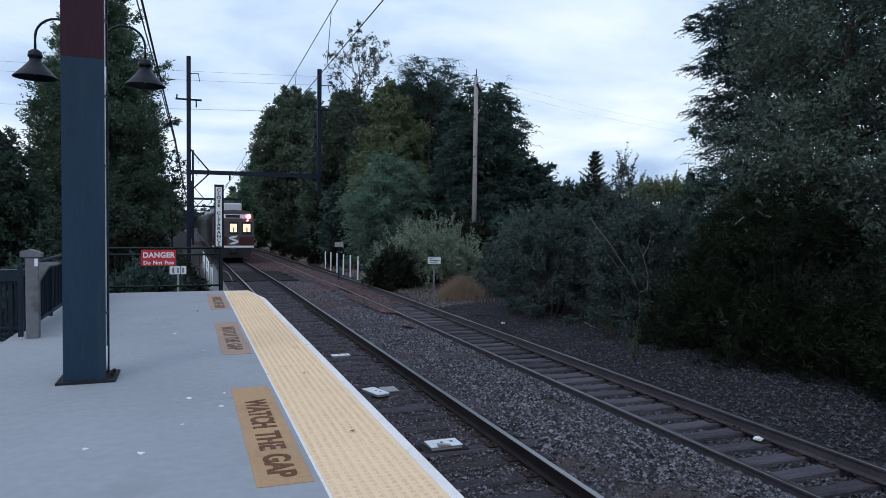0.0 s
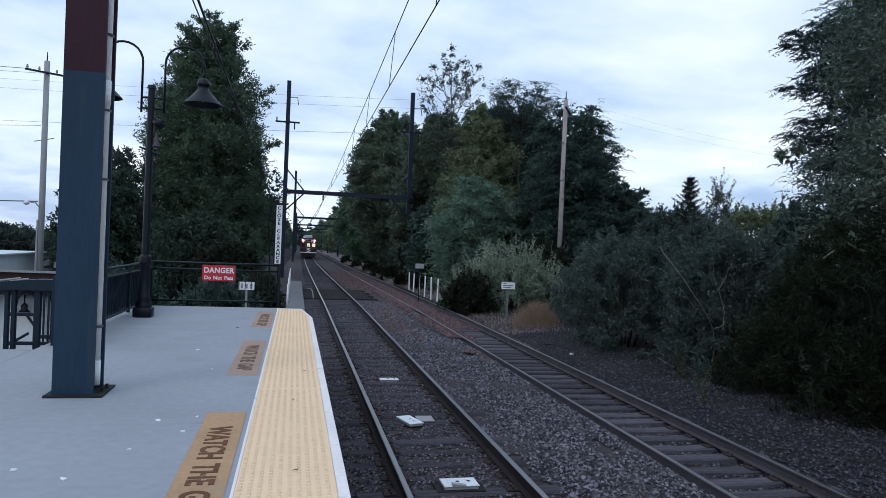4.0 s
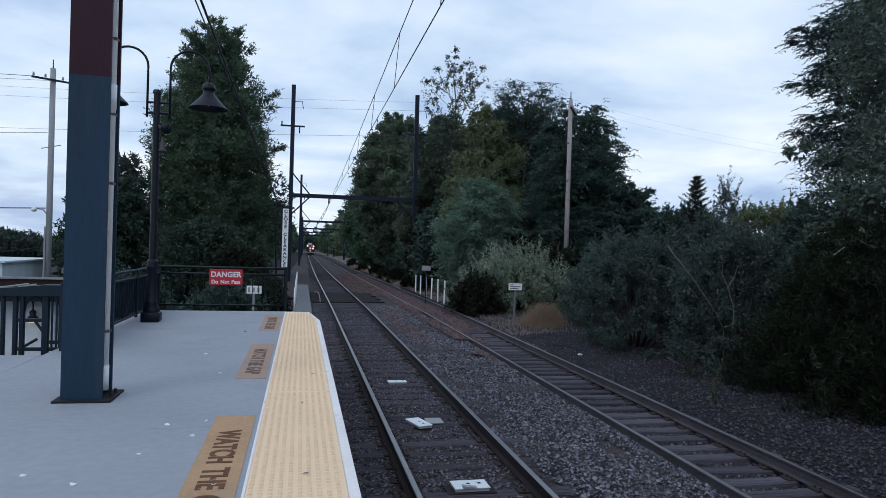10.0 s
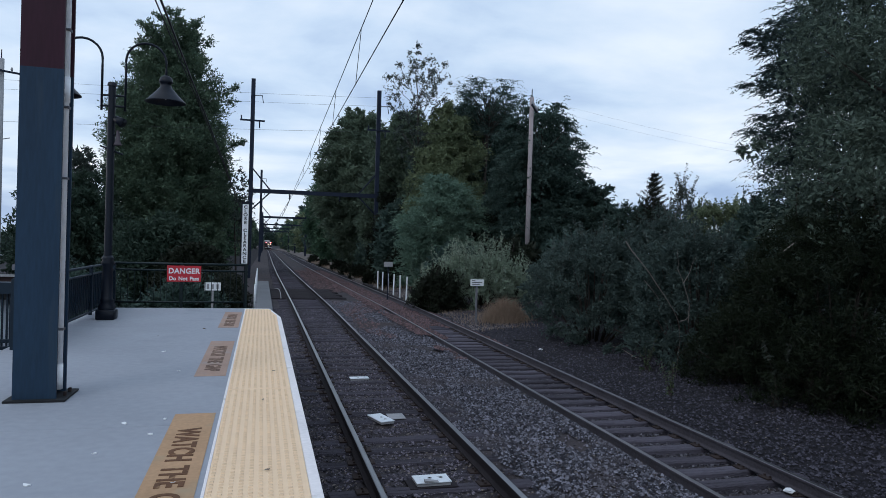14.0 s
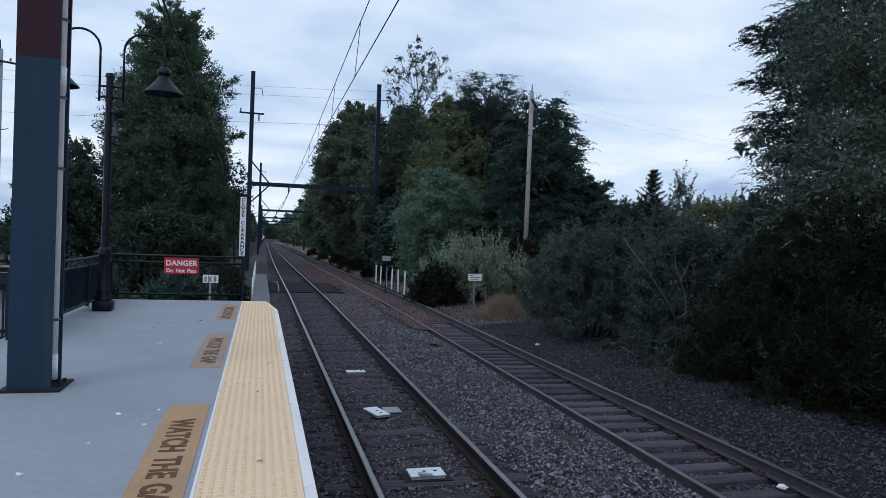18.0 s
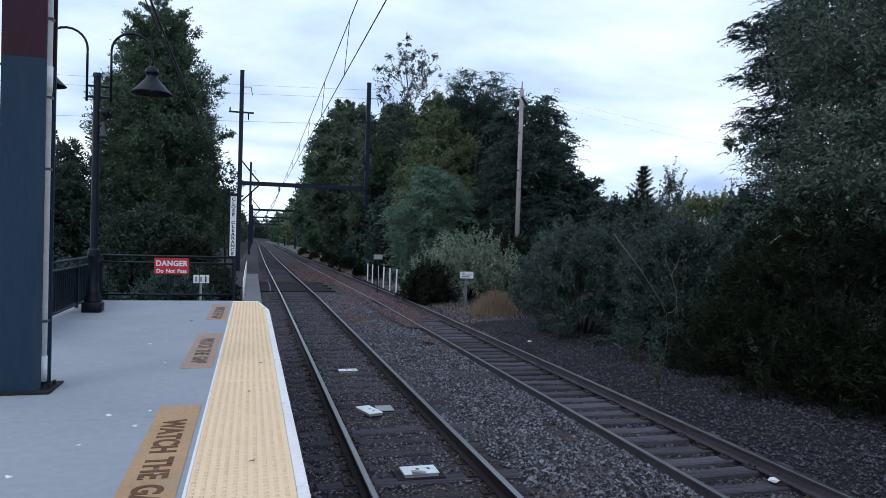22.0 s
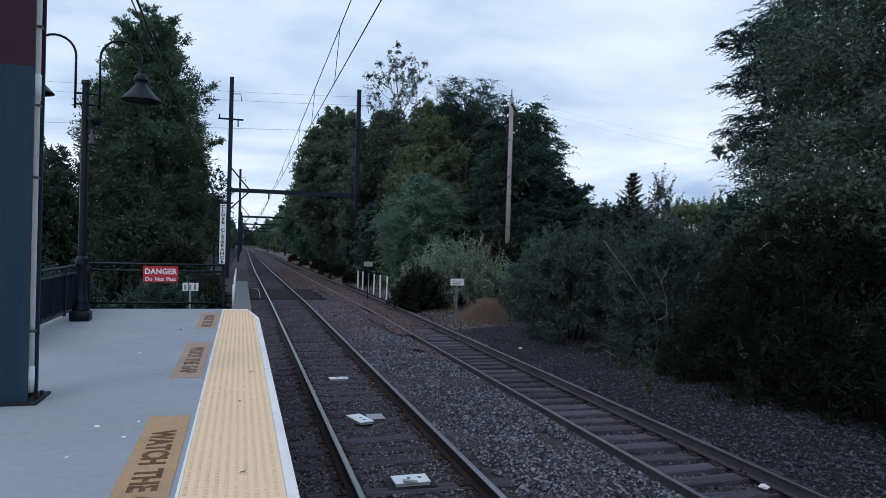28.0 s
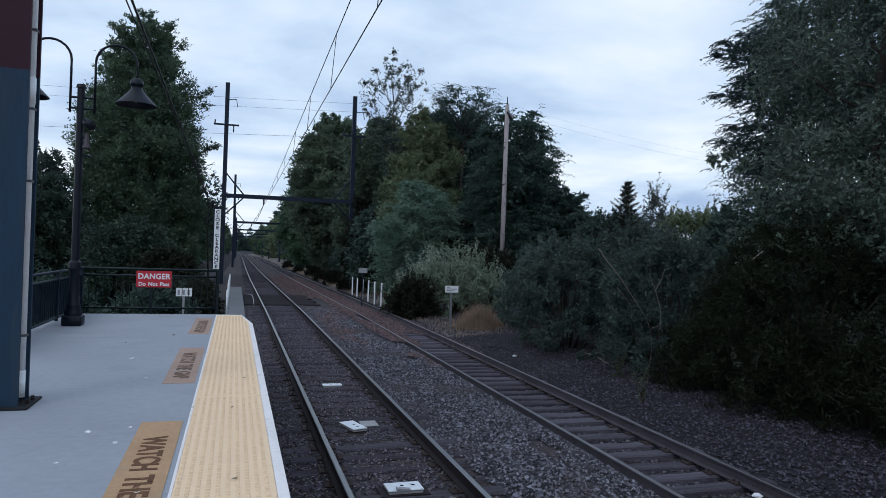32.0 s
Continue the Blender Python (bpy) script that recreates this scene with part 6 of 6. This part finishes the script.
for k, (x, y, w, h) in enumerate(((8.3, 47.5, 1.5, 1.2), (7.9, 53, 1.2, 0.9), (8.2, 62, 1.6, 1.2), (8.1, 70, 1.5, 1.0), (8.3, 80, 1.8, 1.2), (8.0, 96, 1.4, 0.9), (8.2, 118, 1.8, 1.2))):
    make_bush("dark_bush", "small dark bush on the bank beside the track", (x, y, -1.65 + drop(y)), w, w, h, L["under"], 220 + k, 50, 110, 0.15, group="bank bushes")

# the near trees on the right, with tiers of hanging sprays
TIERS = [(x - 17.7, y, z + 1.5, r) for z, tip in ((8.0, 13.75), (8.4, 14.05), (8.75, 14.8), (7.2, 14.5), (6.75, 13.8), (5.3, 13.95), (5.8, 14.35), (4.5, 14.7)) for x, y, r in ((tip, 0.3, 0.22), (tip + 0.4, 0.1, 0.36), (tip + 0.9, 0.0, 0.45), (tip + 1.4, 0.2, 0.5), (tip + 0.9, 0.7, 0.4))]
make_tree("near_tree", "large leafy tree overhanging the shrubs beside the track", (18.0, 18.0, -1.5), [(2.6, 2.3), (5.5, 2.7), (8, 2.6), (10.2, 2.5), (11.8, 1.9), (13.6, 0.8)], L["near"], 41, 480, 80, 0.14, (0.4, 0.8), trunk_r=0.25, flat=0.7, limbs=60, up=0.05, droop=0.3, lumpy=0.08, extra=TIERS, plane=0.5, deep=0.8, kite=True, feather=(11, 0.55, 8, 0.15))
make_tree("near_tree", "vine-covered leafy tree above the dark shrubs", (13.9, 12.3, -1.5), [(1.6, 2.4), (3.5, 3.0), (5.5, 2.8), (8, 2.5), (11, 2.2), (13, 0.9)], L["vine"], 42, 560, 130, 0.165, (0.35, 0.7), trunk_r=0.2, flat=0.7, lumpy=0.25, droop=0.3, up=0.05, kite=True, extra=((-3.6, 1.4, 5.4, 0.25), (-3.3, 1.2, 5.5, 0.3), (-3.0, 1.0, 5.4, 0.35)))
# added trees out of view that keep sky light off the right verge
for k, (x, y) in enumerate(((16.5, 5.0), (15.5, -2.5), (19, -9), (24, 9), (23, 17))):
    make_tree("near_tree", "leafy tree added out of view to shade the trackside", (x, y, -1.5), [(1.5, 3.2), (4.0, 4.0), (8, 4.2), (11, 3.4), (14, 1.0)], L["near"], 50 + k, 200, 40, 0.34, (0.6, 1.1), trunk_r=0.25)


def make_dead_branch(label, pts, r):
    ob = solid("bare_branch", lambda bm: pipe(bm, pts, [r * (1 - 0.75 * k / (len(pts) - 1)) for k in range(len(pts))], 6), M["bark_pale"])
    tagged(ob, label, "branch", "bare branches")


make_dead_branch("long bare grey branch slanting across the bush", [(7.40, 13.75, 1.72), (7.51, 13.7, 1.53), (7.75, 13.68, 1.27), (7.98, 13.7, 1.03), (8.20, 13.72, 0.76), (8.36, 13.7, 0.55), (8.62, 13.7, 0.20), (8.80, 13.75, -0.08), (8.95, 13.9, -0.5), (9.05, 14.2, -1.55)], 0.014)
make_dead_branch("bare forked branch in the bush", [(9.15, 13.9, -0.1), (9.06, 13.75, 0.32), (8.98, 13.72, 0.52), (8.83, 13.7, 0.88), (8.70, 13.7, 1.12), (8.72, 13.72, 1.30), (8.70, 13.75, 1.56)], 0.010)
make_dead_branch("short side twig of the forked branch", [(8.86, 13.7, 0.82), (9.02, 13.72, 1.05), (9.10, 13.74, 1.26), (9.24, 13.8, 1.42)], 0.007)
make_dead_branch("short broken twig at the foot of the bare branch", [(8.80, 13.7, -0.05), (8.92, 13.68, -0.02), (9.06, 13.7, 0.10)], 0.012)
make_dead_branch("thin bare twig hanging in the bush", [(7.86, 13.7, 0.86), (8.06, 13.7, 0.66), (8.24, 13.7, 0.45), (8.30, 13.75, 0.15)], 0.006)
make_dead_branch("pale dead branch under the near tree", [(10.05, 12.0, 1.6), (10.38, 12.1, 1.77), (10.71, 12.2, 1.82), (10.89, 12.2, 1.96), (11.2, 12.3, 1.97), (11.7, 12.5, 2.1)], 0.017)


def make_stick(name, label, pts, r, material):
    ob = solid(name, lambda bm: pipe(bm, pts, [r * (1 - 0.5 * k / (len(pts) - 1)) for k in range(len(pts))], 6), material)
    tagged(ob, label, "stick", "sticks on the ground")


make_stick("fallen_stick", "thin dark stick lying on the gravel beside the bush", [(7.54, 20.85, -1.48), (7.78, 20.6, -1.47), (8.01, 20.33, -1.48)], 0.03, M["train_black"])
make_stick("fallen_stick", "thin grey fallen branch along the foot of the bushes", [(9.75, 18.9, -1.36), (9.72, 17.9, -1.34), (9.55, 17.0, -1.38), (9.5, 16.2, -1.44)], 0.018, M["bark_pale"])
make_stick("fallen_stick", "short pale broken stick on the gravel", [(9.35, 11.92, -1.44), (9.40, 11.65, -1.42), (9.46, 11.42, -1.44)], 0.018, M["bark_pale"])
make_stick("fallen_stick", "short bleached piece of wood on the gravel", [(9.95, 10.25, -1.40), (10.11, 10.11, -1.40)], 0.03, M["wood_pole"])


def make_conifer(x, y, z0, h, r, seed):
    """A young spruce: a leader with whorls of branches, shorter and steeper towards the tip."""
    t = thing("young_conifer", "young dark conifer rising above the bushes", "tree", "trees", at=(x, y, z0))
    rng = np.random.default_rng(seed)
    paths, pts = [([Vector((0, 0, -0.1)), Vector((0, 0, h))], 0.07, 0.01)], []
    q = 0.12
    while q < 0.97:
        ln = r * (1 - q) + 0.05
        for k in range(7):
            a = 2 * math.pi * k / 7 + rng.uniform(-0.3, 0.3) + q * 20
            m = ln * rng.uniform(0.55, 1.2)
            st = Vector((0, 0, h * q))
            e = st + Vector((math.cos(a) * m, math.sin(a) * m, (0.75 * q + 0.05 + rng.uniform(-0.15, 0.15)) * m))
            paths.append(([st, e], 0.016, 0.004))
            w = rng.uniform(0.1, 1, (110, 1))
            pts.append(np.array(st) * (1 - w) + np.array(e) * w + rng.normal(size=(110, 3)) * np.array((0.07, 0.07, 0.045)) * (1.2 - 0.6 * w))
        q += 0.034 + rng.uniform(-0.01, 0.01)
    new("needles", quads_mesh("needles", leaf_tris(rng, np.concatenate(pts), 0.11, 0.3, 0.25), L["under"], 3)).parent = t
    new("trunk", limb_mesh(paths, "trunk", M["bark"])).parent = t


make_bush("weed", "single pale weed growing beside the track", (8.05, 12.85, -1.62), 0.14, 0.14, 0.32, L["weed"], 240, 14, 16, 0.045, 0.1, "weeds", (0.04, 0.08))
make_bush("weed", "small weed growing at the bank", (8.9, 15.2, -1.6), 0.3, 0.3, 0.4, L["weed"], 241, 14, 16, 0.045, 0.1, "weeds", (0.04, 0.08))
make_bush("weed", "tall pale weed with drooping leaves before the dark shrub", (9.35, 11.2, -1.58), 0.55, 0.4, 0.85, L["nettle"], 242, 12, 14, 0.10, 0.05, "weeds", (0.08, 0.16), aspect=0.25)
make_conifer(21.9, 36.2, -1.5, 7.7, 3.2, 301)
make_conifer(23.09, 29.0, -1.5, 5.9, 2.2, 302)


def make_grass(name, label, x0, x1, y0, y1, h, n, leaf, seed, tuft=False):
    rng = np.random.default_rng(seed)
    x, y = rng.uniform(x0, x1, n), rng.uniform(y0, y1, n)
    z = np.array([ground_z(a, b) for a, b in zip(x, y)])
    hh = h * rng.uniform(0.4, 1.1, n)
    if tuft:
        q = rng.normal(size=(2, n)) * 0.42
        x, y = (x0 + x1) / 2 + q[0] * (x1 - x0) / 2, (y0 + y1) / 2 + q[1] * (y1 - y0) / 2
        hh *= np.clip(1.15 - 0.65 * np.hypot(q[0], q[1]), 0.25, 1)
    lx, ly = rng.normal(size=n) * 0.25 * hh, rng.normal(size=n) * 0.25 * hh
    a = rng.uniform(0, 3.14, n)
    w = 0.008
    p = np.stack([x, y, z - 0.02], 1)
    s = np.stack([np.cos(a) * w, np.sin(a) * w, 0 * a], 1)
    m = p + np.stack([lx * 0.35, ly * 0.35, hh * 0.6], 1)
    e = p + np.stack([lx, ly, hh], 1)
    v = np.stack([p - s, p + s, m + s * 0.8, m - s * 0.8, m - s * 0.8, m + s * 0.8, e + s * 0.2, e - s * 0.2], 1).reshape(-1, 3)
    tagged(new(name, quads_mesh(name, v, leaf)), label, "grass", kind="stuff")


make_grass("dry_grass", "tuft of dry straw-coloured grass beside the bushes", 8.0, 9.9, 24.6, 26.6, 0.95, 2600, L["straw"], 401, tuft=True)
make_grass("bank_grass", "pale dry grass on the bank beside the far track", 7.6, 10.6, 45, 130, 0.34, 9000, L["straw"], 403)


def make_bank():
    """Low sandy bank between the second track and the wood, along the far line."""
    bm = bmesh.new()
    ys = [44 + 4 * k for k in range(24)] + [150, 170, 190, 215, 240, 270, 300, 330, 370, 420]
    prof = ((7.25, -0.25), (7.7, 0.06), (8.5, 0.22), (9.6, 0.42), (11.2, 0.55), (13.5, 0.5))
    rows = [[bm.verts.new((x + bend(y) + 0.12 * noise.noise((y * 0.3, x, 2)), y, -1.62 + drop(y) + z * min(1.0, (y - 42) / 20.0) + 0.07 * noise.noise((y * 0.4, x * 0.9, 5)))) for x, z in prof] for y in ys]
    for a, b in zip(rows, rows[1:]):
        for k in range(len(prof) - 1):
            bm.faces.new((a[k], a[k + 1], b[k + 1], b[k]))
    tagged(part("bank", bm, M["bank"], smooth=True), "low sandy bank with dry grass beside the far track", "bank", kind="structure")


make_bank()
make_grass("bank_grass", "sparse dull grass on the trackside bank", 7.3, 9.6, 23.5, 38, 0.16, 2600, L["straw"], 402)


# ---- train ----
def make_train():
    t = thing("train", "departing electric passenger train with red tail lights", "train")
    W, F, R = 1.48, 1.05, 3.75   # half width, floor and roof height over the rail

    def shell(bm, y0, y1, inset=0.0):
        w = W - inset
        out = [(-w, F), (w, F), (w, 3.05), (w - 0.12, 3.45), (w - 0.5, 3.68), (0, R), (-w + 0.5, 3.68), (-w + 0.12, 3.45), (-w, 3.05)]
        prism(bm, out, y0, y1)

    for car in range(3):
        y0 = car * 26.2
        body = solid("car_body", lambda bm: shell(bm, y0 + 0.02, y0 + 25.6), M["train_steel"], t, "stainless steel car body")
        boxpart("underframe", t, M["train_black"], -1.3, 1.3, y0 + 0.3, y0 + 25.3, 0.55, F)
        for by in (3.6, 21.8):
            bg = boxpart("bogie", t, M["train_black"], -1.1, 1.1, y0 + by - 1.3, y0 + by + 1.3, 0.3, 0.7)
            for wy in (-1.2, 1.2):
                for s in (-1, 1):
                    solid("wheel", lambda bm: rod(bm, (s * 0.70, y0 + by + wy, 0.42), (s * 0.82, y0 + by + wy, 0.42), 0.42, n=16), M["tie_plate"], bg)
        for s in (-1, 1):
            for k in range(9):
                boxpart("side_window", body, M["train_black"], s * W - 0.01, s * W + 0.012, y0 + 3.0 + k * 2.25, y0 + 4.5 + k * 2.25, 2.1, 2.85)
        boxpart("roof_unit", t, M["train_roof"], -0.75, 0.65, y0 + 0.6, y0 + 4.2, 3.6, 4.25, bevel=0.08, label="pale equipment box on the roof")
    e = solid("end_face", lambda bm: shell(bm, -0.03, 0.0, 0.02), M["train_grey"], t, "grey end wall")
    boxpart("red_band", e, M["train_red"], -1.44, 1.44, -0.05, -0.032, 1.12, 1.78, label="dark red band")
    boxpart("white_stripe", e, M["train_white"], -1.46, 1.46, -0.06, -0.032, 0.98, 1.12)
    boxpart("roof_panel", e, M["train_white"], -1.2, 1.2, -0.05, -0.032, 3.12, 3.42)
    boxpart("destination_box", e, M["train_black"], -0.55, 0.45, -0.07, -0.05, 3.17, 3.38)
    boxpart("door", e, M["train_grey"], -0.42, 0.42, -0.06, -0.035, 1.14, 3.05, bevel=0.01)
    for x0, x1 in ((-1.2, -0.72), (-0.24, 0.24), (0.68, 1.2)):
        boxpart("window_frame", e, M["train_black"], x0 - 0.07, x1 + 0.07, -0.075, -0.06, 1.97, 2.87)
        boxpart("window", e, M["lamp_win"] if x0 > -1 else M["train_black"], x0, x1, -0.085, -0.074, 2.12, 2.72, label="lit end window")
        boxpart("window_bar", e, M["train_black"], (x0 + x1) / 2 - 0.02, (x0 + x1) / 2 + 0.05, -0.095, -0.086, 2.12, 2.45)
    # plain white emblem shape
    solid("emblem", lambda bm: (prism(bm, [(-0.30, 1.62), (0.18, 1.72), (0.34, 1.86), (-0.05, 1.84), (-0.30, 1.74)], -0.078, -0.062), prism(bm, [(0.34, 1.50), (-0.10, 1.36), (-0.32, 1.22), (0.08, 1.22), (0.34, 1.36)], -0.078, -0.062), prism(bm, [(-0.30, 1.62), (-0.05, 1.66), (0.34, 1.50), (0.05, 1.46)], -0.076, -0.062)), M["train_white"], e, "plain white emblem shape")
    for s in (-1, 1):
        solid("tail_light", lambda bm: rod(bm, (s * 1.08, -0.12, 3.27), (s * 1.08, -0.03, 3.27), 0.16, n=14), M["lamp_red"], e, "glowing red tail light")
        solid("marker_light", lambda bm: rod(bm, (s * 1.0, -0.11, 2.98), (s * 1.0, -0.03, 2.98), 0.07, n=12), M["lamp_red"], e)
    boxpart("coupler", t, M["train_black"], -0.2, 0.2, -0.5, 0.3, 0.6, 0.95, bevel=0.03)
    boxpart("pilot", t, M["train_black"], -1.2, 1.2, -0.02, 0.25, 0.25, 0.98)
    boxpart("pantograph_base", t, M["train_black"], -0.6, 0.6, 8, 10, 3.7, 3.95)
    return t


train = make_train()


def motions():
    """The train pulls away along the near track and round the far bend."""
    rows = []
    for s, y in TRAIN:
        ang = math.degrees(math.atan2(bend(y + 20) - bend(y - 1), 21))
        rows.append((s, pose(T1 + bend(y), y, RAIL_Z + drop(y), 0, 0, -ang)))
    walk(train, rows)


TRAIN = ((0, 52.5), (1, 70.5), (2, 90), (3, 109.5), (4, 129.5), (5, 149.5), (6, 169.5), (7, 190), (8, 211), (9, 231), (10, 252), (11, 272), (12, 293), (13, 314), (14, 335), (15, 355), (16, 375), (17, 394), (18, 414), (19, 435), (20, 456), (21, 477), (22, 498), (24, 530), (26, 560), (28, 585), (30, 608), (32, 630))
motions()
